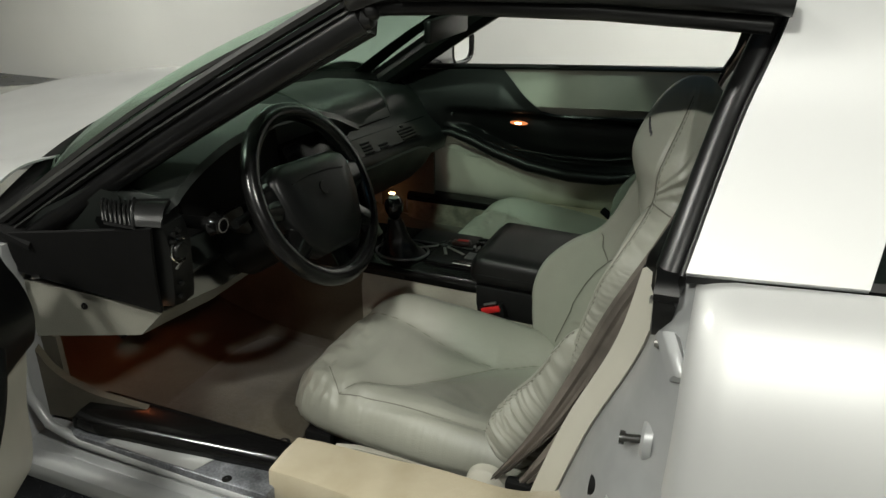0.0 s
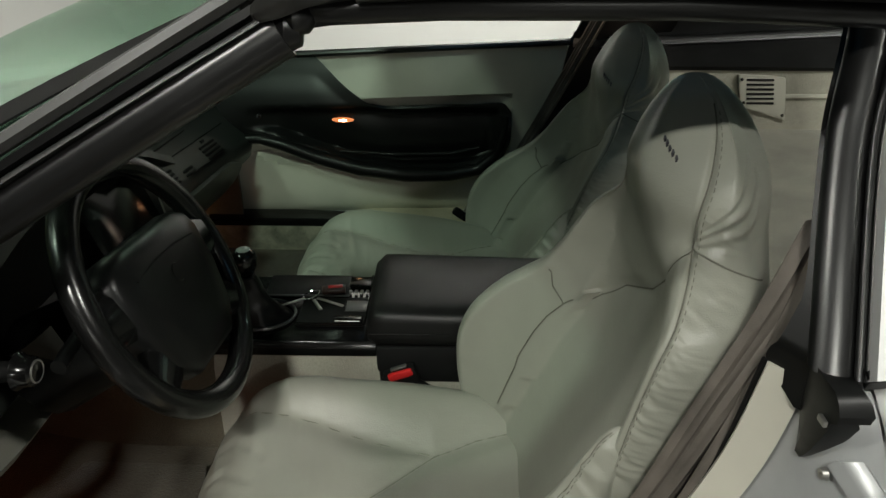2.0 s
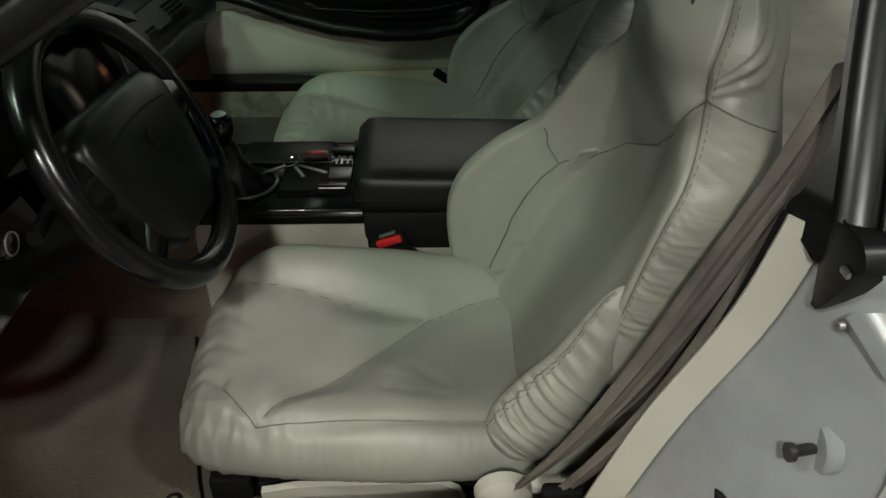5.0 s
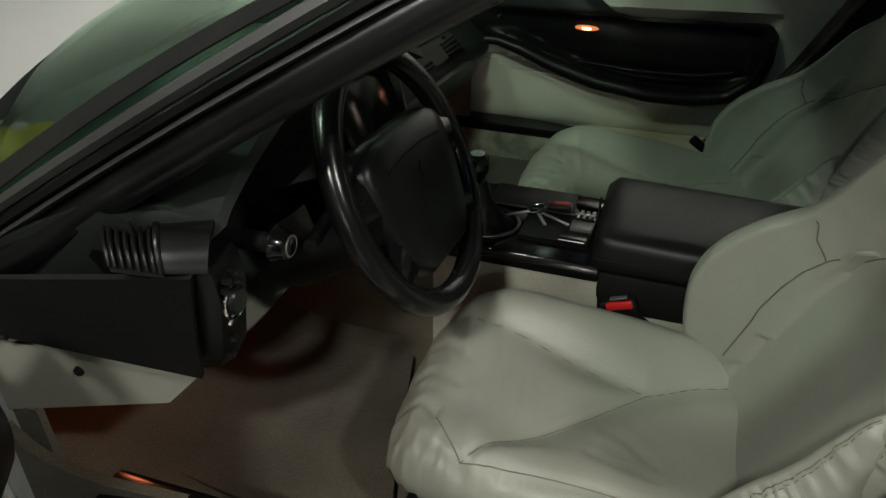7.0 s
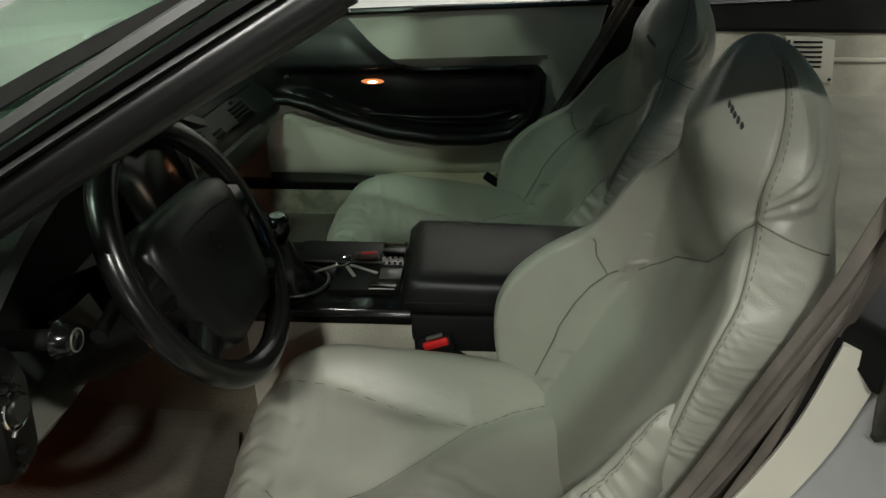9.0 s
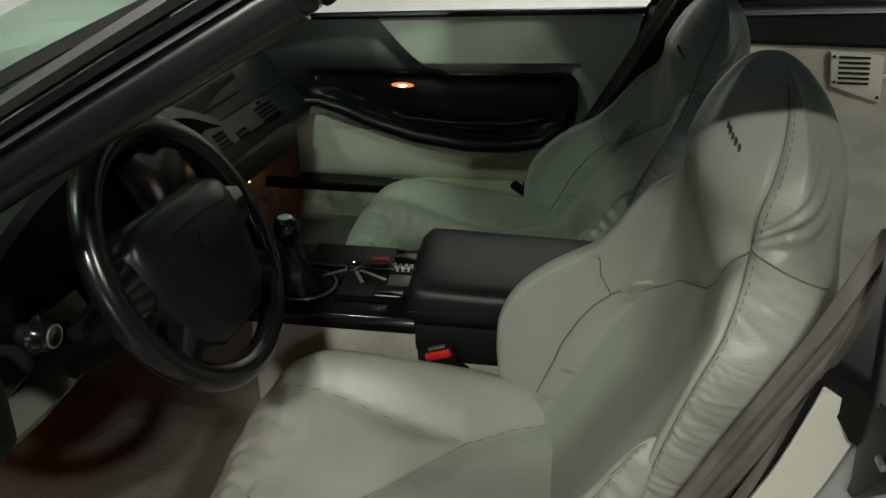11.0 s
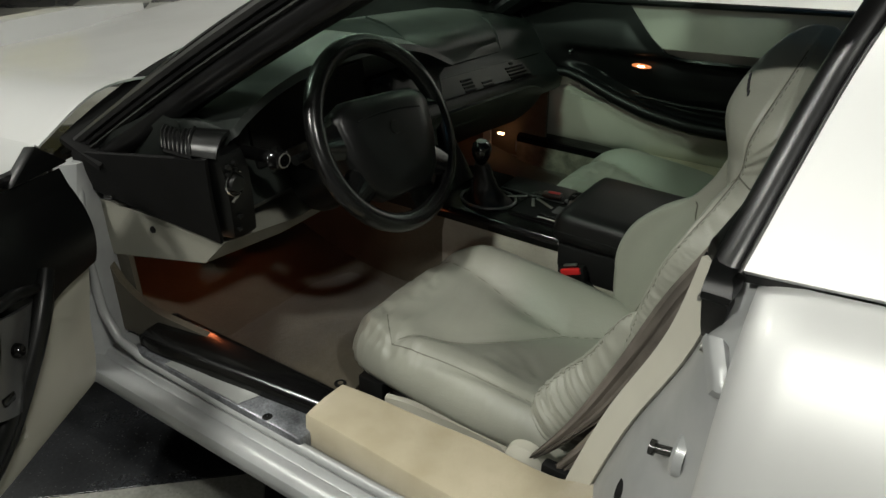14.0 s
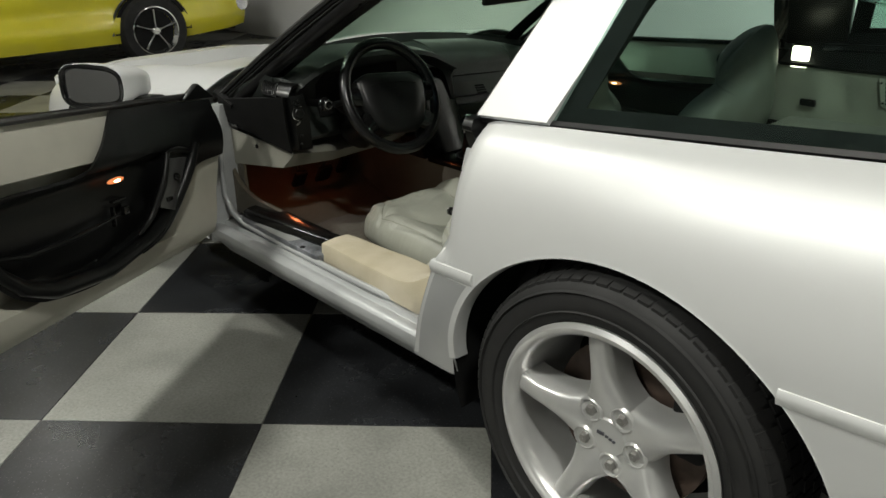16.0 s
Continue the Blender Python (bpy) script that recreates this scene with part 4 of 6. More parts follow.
part("hoop_lamp", Geo().box((-0.345, 0.588, 0.803), (0.055, 0.016, 0.066), 0.006), HOOP_LAMP, car, "lit white courtesy lamp on the roof hoop")

# ---- dashboard ----
pass_prof = [(-1.80, 0.735), (-1.70, 0.782), (-1.60, 0.80), (-1.54, 0.79), (-1.485, 0.765), (-1.455, 0.73), (-1.442, 0.685), (-1.426, 0.653), (-1.395, 0.603), (-1.375, 0.575), (-1.385, 0.53), (-1.47, 0.49), (-1.80, 0.55)]
side_prof = [(-1.80, 0.72), (-1.68, 0.735), (-1.58, 0.738), (-1.53, 0.73), (-1.475, 0.712), (-1.44, 0.682), (-1.42, 0.653), (-1.395, 0.615), (-1.35, 0.572), (-1.335, 0.55), (-1.345, 0.51), (-1.44, 0.48), (-1.80, 0.55)]


def dash_ring(y):
    """The section of the dashboard at y: the hooded binnacle, then the passenger's side."""
    top = curve(y, [-0.725, -0.66, -0.65, -0.62, -0.58, -0.52, -0.45, -0.35, -0.20, -0.10, -0.014, 0.035], [0.812, 0.802, 0.790, 0.805, 0.822, 0.838, 0.848, 0.850, 0.838, 0.815, 0.772, 0.746])
    lip = curve(y, [-0.725, -0.662, -0.652, -0.62, -0.52, -0.45, -0.35, -0.10, 0.035], [-1.345, -1.340, -1.292, -1.286, -1.290, -1.295, -1.300, -1.295, -1.275])
    deep = curve(y, [-0.655, -0.635, -0.60, 0.0, 0.02, 0.035], [0.0, 0.4, 1.0, 1.0, 0.3, 0.0])
    face = lip - 0.095 * deep - 0.006
    drive = [(-1.80, 0.735), (-1.68, 0.795 + (top - 0.87) * 0.5), (-1.52, top - 0.006), (lip - 0.06, top), (lip - 0.006, top - 0.008), (lip, top - 0.022), (face + 0.004, top - 0.036), (face, 0.70), (face + 0.012 * deep, 0.64), (-1.352, 0.60), (-1.365, 0.585), (-1.50, 0.592), (-1.80, 0.62)]
    k = curve(y, [0.0, 0.03, 0.075], [0.0, 0.35, 1.0])
    m = curve(y, [0.10, 0.66], [0.0, 1.0])
    other = [lerp(a, b, m) for a, b in zip(pass_prof, side_prof)]
    rows = [lerp(a, b, k) for a, b in zip(drive, other)]
    end = lambda x, z: -0.652 - 0.048 * max(0.0, min(1.0, (z - 0.564) / 0.2)) - 0.03 * max(0.0, min(1.0, (-1.38 - x) / 0.2))
    sink = (0.11 if y < 0 else 0.05) * max(0.0, (abs(y) - 0.45) / 0.275) ** 1.5
    return [(x, max(y, end(x, z)), z - sink * max(0.0, min(1.0, (-1.42 - x) / 0.22)) * (1 if z > 0.66 else 0)) for x, z in rows]


dash = part("dashboard", Geo().loft([dash_ring(y) for y in spread(-0.725, 0.69, 130)]), DASH, car, "dark moulded dashboard with hooded instruments", 50)
cluster = Geo().sheet(lambda u, v: (-1.400 + 0.02 * (1 - v), -0.52 + 0.34 * u, 0.65 + 0.13 * v), spread(0, 1, 10), spread(0, 1, 6), 0.012, -1)
part("instrument_face", cluster, BLACK_MATT, dash, "dark instrument panel")
# outboard switch column under the side vent
column = Geo().loft([[(-1.42, y0, z), (x0 - 0.03, y0 - 0.002, z), (x0 - 0.006, y0 + 0.006, z), (x0, y0 + 0.022, z), (x0 - 0.004, y0 + 0.055, z), (-1.42, -0.59, z)] for z, x0, y0 in
                     ((0.570, -1.322, -0.650), (0.576, -1.312, -0.656), (0.60, -1.300, -0.664), (0.66, -1.284, -0.676), (0.71, -1.270, -0.688), (0.745, -1.266, -0.698), (0.756, -1.270, -0.699))])
part("switch_panel", column, BLACK, dash, "black switch panel at the dashboard's end", 30)
for sy, sz in ((-0.684, 0.738), (-0.671, 0.742), (-0.684, 0.724), (-0.669, 0.728), (-0.652, 0.628), (-0.650, 0.600)):
    sx = -1.266 - 0.28 * max(0.0, 0.735 - sz)
    part("switch", Geo().box((sx + 0.004, sy, sz), (0.010, 0.008, 0.007), 0.002), VENT_SATIN, dash, "small black dash switch")
dial = part("dial", Geo().lathe([(0.001, 0.010), (0.013, 0.010), (0.016, 0.007), (0.017, 0.0)], (-1.268, -0.672, 0.705), "x", 28), VENT_SATIN, dash, "round black control dial")
part("dial_ring", Geo().tube([(-1.264, -0.672 + 0.021 * math.cos(a), 0.705 + 0.021 * math.sin(a)) for a in spread(0.9, 5.2, 24)], 0.0018, 6), CHROME, dash)
part("dial_bar", Geo().box((-1.276, -0.668, 0.672), (0.004, 0.016, 0.004), 0.001, turn=Euler((radians(30), 0, 0)).to_matrix().to_4x4()), STEEL, dash)
knob = part("headlamp_switch", Geo().lathe([(0.001, 0.016), (0.012, 0.017), (0.017, 0.013), (0.018, 0.002), (0.022, -0.004)], (-1.263, -0.576, 0.716), "x", 28), BLACK_GLOSS, dash, "round black rotary knob")
part("knob_ring", Geo().tube([(-1.2465, -0.576 + 0.0125 * math.cos(a), 0.716 + 0.0125 * math.sin(a)) for a in spread(0, 2 * math.pi, 25)], 0.0012, 6), STEEL, dash)
part("knob_stem", Geo().tube([(-1.39, -0.570, 0.705), (-1.262, -0.576, 0.716)], 0.012, 12), BLACK_MATT, dash)
part("column_lever", Geo().loft([[(x, y0, z0), (x + 0.012, y0, z0 + 0.004), (x + 0.012, y1, z1), (x, y1, z1)] for x, y0, z0, y1, z1 in ((-1.31, -0.525, 0.700, -0.470, 0.652), (-1.292, -0.515, 0.712, -0.466, 0.650), (-1.284, -0.490, 0.716, -0.464, 0.660))]), VENT_SATIN, dash, "black column lever")
# near end: the end panel, the upward-facing vent with its slats and its housing
def end_point(u, v):
    lo, hi = lerp((-1.60, -0.742, 0.648), (-1.335, -0.662, 0.570), u), lerp((-1.60, -0.748, 0.715), (-1.284, -0.704, 0.756), u)
    p = lerp(lo, hi, v)
    return (p[0], p[1] - 0.004 * math.sin(math.pi * v), p[2])


part("dash_side", Geo().sheet(end_point, spread(0, 1, 20), spread(0, 1, 10), 0.008), BLACK_MATT, dash, "black dashboard end panel")
for e in (0.86, 0.93):
    part("panel_joint", Geo().tube([tuple(c + d for c, d in zip(end_point(e, v), (0, -0.003, 0))) for v in spread(0.03, 0.97, 8)], 0.0016, 6), BLACK_GLOSS, dash)
for u, v in ((0.62, 0.80), (0.40, 0.25), (0.80, 0.25)):
    x, y, z = end_point(u, v)
    part("panel_screw", Geo().lathe([(0.001, -0.003), (0.0035, -0.003), (0.004, 0.001)], (x, y - 0.003, z), "y", 10), STEEL, dash)


def vent_point(u, v):
    """The sloping top of the dashboard's end: u from the vent's front to the housing's rear, v from the lower edge up."""
    lo = (curve(u, [0, 0.5, 1], [-1.358, -1.312, -1.272]), curve(u, [0, 0.5, 1], [-0.734, -0.719, -0.698]), curve(u, [0, 0.5, 1], [0.768, 0.760, 0.754]))
    hi = (curve(u, [0, 0.5, 1], [-1.388, -1.340, -1.288]), curve(u, [0, 0.5, 1], [-0.696, -0.680, -0.650]), curve(u, [0, 0.5, 1], [0.797, 0.790, 0.787]))
    p = lerp(lo, hi, v)
    out = 0.011 * math.sin(math.pi * min(1.0, v * 1.08)) ** 0.8
    return (p[0] + 0.3 * out, p[1] - 0.5 * out, p[2] + 0.8 * out)


part("vent_pod", Geo().sheet(lambda u, v: vent_point(0.54 + 0.46 * u, v), spread(0, 1, 20), spread(0, 1, 14), 0.008, -1), VENT_SATIN, dash, "satin black vent housing")
part("vent_recess", Geo().sheet(lambda u, v: tuple(c - d for c, d in zip(vent_point(-0.12 + 0.66 * u, v), (0.002, -0.003, 0.008))), spread(0, 1, 10), spread(0, 1, 8), 0.006, -1), BLACK_MATT, dash, "black vent recess")
for k in range(7):
    part("vent_slat", Geo().tube([tuple(c - d for c, d in zip(vent_point(-0.02 + 0.078 * k, v), (0.0, -0.001, 0.003))) for v in spread(0.04, 0.97, 9)], 0.0021, 6), VENT_SATIN, dash, "black air vent slat")
part("vent_rim", Geo().tube([vent_point(0.525, v) for v in spread(0, 1, 10)], 0.0034, 8), VENT_SATIN, dash, "rounded vent rim")
part("vent_rim", Geo().tube([vent_point(u, 0.0) for u in spread(-0.1, 1, 14)], 0.0030, 8), VENT_SATIN, dash)
part("side_clip", Geo().tube([(-1.548, -0.742, 0.634), (-1.530, -0.738, 0.637)], 0.0045, 8), CHROME, dash, "bright trim clip")
# knee panel below
knee = Geo().loft([
    [(-1.605, -0.738, 0.622), (-1.60, -0.737, 0.621), (-1.60, -0.735, 0.497), (-1.605, -0.736, 0.495)],
    [(-1.60, -0.70, 0.60), (-1.345, -0.652, 0.560), (-1.394, -0.668, 0.508), (-1.62, -0.70, 0.50)],
    [(-1.60, -0.48, 0.60), (-1.345, -0.48, 0.536), (-1.375, -0.49, 0.500), (-1.62, -0.48, 0.53)],
    [(-1.60, -0.27, 0.60), (-1.335, -0.27, 0.545), (-1.360, -0.27, 0.512), (-1.62, -0.27, 0.55)],
    [(-1.60, -0.17, 0.60), (-1.335, -0.17, 0.560), (-1.360, -0.17, 0.530), (-1.62, -0.17, 0.57)],
])
part("knee_panel", knee, VINYL_SHADED, dash, "padded knee panel, its pale vinyl darkened for shade")
part("knee_screw", Geo().lathe([(0.001, -0.003), (0.006, -0.003), (0.007, 0.001)], (-1.480, -0.705, 0.570), "y", 12), BLACK_MATT, dash)
# passenger side
def dash_face(y, s, out=0.0):
    """A point of the band under the airbag cover: s runs from its lower edge to its upper."""
    m = (y - 0.10) / 0.56
    lo, hi = (-1.395 + 0.045 * m, 0.603 - 0.031 * m), (-1.426 + 0.031 * m, 0.653 - 0.038 * m)
    return (lo[0] + (hi[0] - lo[0]) * s + out * 0.85, y, lo[1] + (hi[1] - lo[1]) * s + out * 0.5)


def bag_point(u, v):
    y = 0.075 + 0.385 * u
    m = (y - 0.10) / 0.56
    v = v + (1 - v) * 0.42 * max(0.0, (u - 0.72) / 0.28) ** 2.2
    x = curve(v, [0, 0.25, 0.5, 0.72, 0.88, 1], [-1.60, -1.54, -1.485, -1.455, -1.445, -1.440])
    z = curve(v, [0, 0.25, 0.5, 0.72, 0.88, 1], [0.800, 0.790, 0.765, 0.730, 0.700, 0.684])
    return (x + 0.012 * m + 0.002 * v, y, z - 0.052 * m * (1 - 0.3 * v) + 0.003 - 0.002 * v)


part("airbag_cover", Geo().sheet(bag_point, spread(0, 1, 30), spread(0, 1, 26), 0.010), DASH, dash, "dark grained airbag cover")
part("cover_edge", Geo().tube([bag_point(1, v) for v in spread(0.0, 1, 20)], 0.0045, 8), DASH, dash)
part("cover_seam", Geo().tube([(p[0] + 0.004, p[1], p[2] - 0.004) for p in (bag_point(u, 1) for u in spread(0, 1, 20))], 0.0022, 6), BLACK_MATT, dash)
part("vent_band", Geo().sheet(lambda u, v: dash_face(0.07 + 0.45 * u, 0.08 + 0.90 * v - 0.30 * v * max(0.0, (u - 0.9) / 0.1) ** 2, 0.004), spread(0, 1, 30), spread(0, 1, 6), 0.008), BAND, dash, "dark grey vent band across the dashboard")
part("band_joint", Geo().tube([dash_face(0.07 + 0.56 * u, 1.02, 0.003) for u in spread(0, 1, 12)], 0.0014, 6), BLACK_MATT, dash)
for y0, y1, n in ((0.205, 0.250, 4), (0.285, 0.330, 2), (0.415, 0.500, 4)):
    for k in range(n):
        rows = [dash_face(y0 + (y1 - y0) * u, 0.16 + 0.17 * k, 0.0125) for u in spread(0, 1, 6)]
        part("vent_slot", Geo().tube(rows, 0.0034, 6), BLACK_MATT, dash, "black air vent slot")
part("sensor", Geo().tube([dash_face(0.445, 0.86, 0.012), dash_face(0.460, 0.86, 0.012)], 0.004, 8), BLACK_MATT, dash)
glove = Geo().sheet(lambda u, v: (-1.380 + 0.040 * u - 0.09 * (1 - v) ** 1.5, 0.09 + 0.46 * u, 0.455 + 0.130 * v - 0.022 * u - 0.02 * max(0.0, (u - 0.8) / 0.2) ** 2 * v), spread(0, 1, 16), spread(0, 1, 10), 0.012)
part("glovebox", glove, BAND, dash, "dark olive lower dashboard panel")
# centre stack
stack = Geo().loft([[(x, -0.19, z), (x + 0.005, -0.18, z + 0.004), (x + 0.005, 0.032, z + 0.004), (x, 0.042, z), (x - 0.1, 0.042, z), (x - 0.1, -0.19, z)] for x, z in ((-1.380, 0.735), (-1.362, 0.70), (-1.336, 0.62), (-1.30, 0.54), (-1.25, 0.46))])
part("radio_panel", stack, BLACK_GLOSS, dash, "black centre stack with rows of buttons")
for r in range(6):
    for c in range(6):
        part("button", Geo().box((-1.373 + 0.0105 * r, -0.155 + 0.034 * c, 0.722 - 0.032 * r), (0.008, 0.024, 0.014), 0.002), BLACK, dash)

# ---- steering wheel ----
SW_C, SW_R, SW_TILT = Vector((-1.169, -0.391, 0.725)), 0.168, radians(-26.2)
SW = Matrix.Translation(SW_C) @ Euler((0, SW_TILT, 0)).to_matrix().to_4x4() @ Euler((radians(-6), 0, 0)).to_matrix().to_4x4()
# local frame: y across, z up along the rim, +x towards the driver


def sw(p):
    return tuple(SW @ Vector(p))


rim = Geo()
rings = []
for k in range(72):
    a = 2 * math.pi * k / 72
    rings.append([sw((0.017 * math.sin(b), (SW_R + 0.0185 * math.cos(b)) * math.cos(a), (SW_R + 0.0185 * math.cos(b)) * math.sin(a))) for b in (2 * math.pi * j / 14 for j in range(14))])
rim.loft(rings + rings[:1], True, False)
steer = part("steering_wheel", rim, RIM_LEATHER, car, "black leather four-spoked steering wheel")
pad_out = [(-0.128, 0.040), (-0.118, 0.058), (-0.085, 0.072), (0.085, 0.072), (0.118, 0.058), (0.128, 0.040), (0.120, -0.025), (0.096, -0.088), (0.06, -0.118), (-0.06, -0.118), (-0.096, -0.088), (-0.120, -0.025)]
pad = Geo().loft([[sw((d, y * s, z * s)) for y, z in pad_out] for d, s in ((-0.045, 0.9), (-0.01, 1.0), (0.012, 0.98), (0.020, 0.90), (0.024, 0.6), (0.025, 0.2))])
part("hub_pad", pad, BLACK, steer, "black padded steering wheel hub", 50)
part("pad_seam", Geo().tube([sw((0.0245, y, z)) for y, z in ((-0.085, 0.03), (-0.03, 0.036), (0.03, 0.036), (0.085, 0.03))], 0.0015, 6), BLACK_MATT, steer)
part("pad_badge", Geo().lathe([(0.001, 0.0015), (0.012, 0.0015), (0.013, 0.0)], (0, 0, 0), "x", 24).moved(SW @ Matrix.Translation((0.0255, 0, 0.005))), BLACK, steer, "faint dark hub badge")
for y0, z0, y1, z1, w0, w1 in ((-0.07, 0.012, -0.166, 0.012, 0.046, 0.030), (0.07, 0.012, 0.166, 0.012, 0.046, 0.030), (-0.05, -0.045, -0.138, -0.096, 0.040, 0.026), (0.05, -0.045, 0.138, -0.096, 0.040, 0.026)):
    rings = []
    for t in spread(0, 1, 8):
        y, z, w = y0 + (y1 - y0) * t, z0 + (z1 - z0) * t, w0 + (w1 - w0) * t
        d = Vector((y1 - y0, z1 - z0)).normalized()
        rings.append([sw((hx, y - d.y * o, z + d.x * o)) for hx, o in ((-0.012, -w), (0.004, -w), (0.012, -w * 0.6), (0.013, w * 0.6), (0.004, w), (-0.012, w))])
    part("spoke", Geo().loft(rings), BLACK_GLOSS, steer, "glossy black spoke")
col = Geo().tube([sw((-0.03, 0, -0.02)), sw((-0.10, 0, -0.03)), sw((-0.22, 0, -0.035))], [0.055, 0.065, 0.075], 16)
part("steering_column", col, BLACK, car, "black steering column shroud")
part("stalk", Geo().tube([sw((-0.06, -0.05, 0.0)), sw((-0.055, -0.12, 0.01)), sw((-0.05, -0.185, 0.0))], [0.007, 0.008, 0.009], 10), BLACK, car, "black indicator stalk")

# ---- console ----
tunnel_ring = lambda x: [(x, -0.145, 0.19), (x, -0.140, 0.40), (x, -0.128, 0.432), (x, 0.10, 0.432), (x, 0.115, 0.40), (x, 0.12, 0.19)]
tun = part("centre_tunnel", Geo().loft([tunnel_ring(x) for x in spread(-1.22, -0.46, 8)]), CARPET_PALE, car, "beige carpeted transmission tunnel")
# Same tunnel carpet further forward; the footwell's shade is put into its colour.
part("tunnel_front", Geo().loft([tunnel_ring(x) for x in spread(-1.75, -1.22, 6)]), CARPET_FLOOR, tun, "tunnel carpet in the footwell, browned for the shade there")
plate = Geo().prism([(-0.135, 0.428), (-0.136, 0.444), (-0.130, 0.458), (0.098, 0.462), (0.106, 0.448), (0.106, 0.428)], "x", -1.30, -0.925, 0.003)
con = part("console", plate, BLACK_GLOSS, car, "glossy black centre console")
part("console_lid", Geo().box((-1.075, 0.058, 0.4635), (0.165, 0.078, 0.006), 0.002), ARMREST, con, "dark ashtray lid")
part("lid_edge", Geo().tube([(-1.155, 0.016, 0.4655), (-0.99, 0.016, 0.4655)], 0.0022, 6), PLATE, con)
part("tray_well", Geo().box((-1.015, -0.036, 0.461), (0.125, 0.098, 0.006), 0.002), BLACK_MATT, con, "recessed coin tray")
part("tray_rim", Geo().tube([(-1.08, -0.086, 0.4655), (-0.952, -0.086, 0.4655), (-0.948, 0.012, 0.4665), (-0.952, 0.094, 0.4665)], 0.0028, 8), BLACK_GLOSS, con)
part("tray_mat", Geo().box((-0.972, -0.022, 0.4655), (0.040, 0.036, 0.003), 0.001), PLATE, con, "grey tray mat")
part("switch_block", Geo().box((-0.982, -0.070, 0.4655), (0.052, 0.020, 0.007), 0.002), BLACK_GLOSS, con, "small black switch block")
part("switch_edge", Geo().tube([(-1.006, -0.0805, 0.4685), (-0.960, -0.0805, 0.4685)], 0.0010, 6), STEEL, con)
part("mirror_insert", Geo().box((-0.968, 0.070, 0.4645), (0.058, 0.042, 0.004), 0.001), BLACK_GLOSS, con, "glossy black console insert")
for k in range(4):
    part("console_button", Geo().box((-0.990 + 0.011 * k, 0.030, 0.4665), (0.006, 0.008, 0.005), 0.001), STEEL, con, "small pale console button")
part("gaiter_ring", Geo().tube([(-1.15 + 0.066 * math.cos(a), -0.052 + 0.054 * math.sin(a), 0.4645) for a in spread(0, 2 * math.pi, 33)], 0.0030, 8), PLATE, con, "grey ring round the gaiter")
boot_rings = []
fold = lambda a, t: 1 + 0.16 * noise.noise((2.2 * math.cos(a) + 3 * t, 2.2 * math.sin(a), 5 * t)) + 0.06 * math.sin(4 * a + 5 * t)
for t in spread(0, 1, 18):
    w = curve(t, [0, 0.15, 0.5, 1], [0.050, 0.040, 0.026, 0.014])
    boot_rings.append([(-1.15 - 0.012 * t + w * fold(a, t) * 1.15 * math.cos(a), -0.055 - 0.01 * t + w * fold(a, t) * math.sin(a), 0.458 + 0.095 * t) for a in (2 * math.pi * k / 32 for k in range(32))])
part("gear_boot", Geo().loft(boot_rings), BLACK, con, "black leather gear lever gaiter")
gl = part("gear_lever", Geo().tube([(-1.162, -0.065, 0.54), (-1.162, -0.066, 0.585)], 0.008, 10), CHROME, con)
part("gear_knob", Geo().lathe([(0.001, 0.026), (0.012, 0.025), (0.020, 0.018), (0.023, 0.006), (0.021, -0.008), (0.014, -0.022), (0.008, -0.03)], (-1.162, -0.066, 0.582), "z", 28), BLACK_GLOSS, con, "round glossy black gear knob")
part("knob_cap", Geo().lathe([(0.001, 0.0275), (0.010, 0.0270), (0.0125, 0.0250)], (-1.162, -0.066, 0.582), "z", 24), SILVER_TRIM, con, "pale shift pattern cap")
arm_rings = []
for t in spread(0, 1, 24):
    x = -0.940 + 0.40 * t
    e = curve(t, [0, 0.012, 0.03, 1], [0.93, 0.985, 1, 1])
    top = curve(t, [0, 0.012, 0.035, 0.3, 1], [0.508, 0.518, 0.523, 0.521, 0.515])
    low = curve(t, [0, 0.02, 1], [0.457, 0.452, 0.452])
    arm_rings.append([(x, -0.128 * e, low), (x, -0.136 * e, low + 0.003), (x, -0.141 * e, low + 0.012), (x, -0.142 * e, low + 0.024), (x, -0.140 * e, top - 0.020), (x, -0.136 * e, top - 0.009), (x, -0.128 * e, top - 0.003), (x, -0.10 * e, top + 0.001),
                      (x, -0.02, top + 0.003), (x, 0.075 * e, top + 0.001), (x, 0.092 * e, top - 0.004), (x, 0.100 * e, top - 0.014), (x, 0.105 * e, 0.475), (x, 0.10 * e, low)])
arm = part("armrest", Geo().loft(arm_rings), ARMREST, car, "black padded centre armrest", 55)
part("armrest_seam", Geo().tube([(x, -0.1425, 0.4815) for x in spread(-0.935, -0.56, 12)], 0.0010, 5), BLACK_MATT, arm)
box = part("armrest_base", Geo().box((-0.715, -0.018, 0.405), (0.42, 0.245, 0.095), 0.006), BLACK_MATT, car, "black console box under the armrest")
tilt = Euler((0, radians(-20), 0)).to_matrix().to_4x4()
buckle = part("belt_buckle", Geo().box((-0.880, -0.150, 0.398), (0.062, 0.022, 0.034), 0.006, turn=tilt), BLACK_MATT, box)
part("buckle_button", Geo().box((-0.881, -0.160, 0.408), (0.046, 0.010, 0.015), 0.004, turn=tilt), RED, buckle, "bright red buckle release button")
part("buckle_slot", Geo().box((-0.884, -0.158, 0.422), (0.030, 0.008, 0.004), 0.001, turn=tilt), STEEL, buckle)
part("buckle_stalk", Geo().tube([(-0.862, -0.152, 0.392), (-0.835, -0.152, 0.372), (-0.828, -0.150, 0.335)], 0.010, 8), BLACK_MATT, buckle)


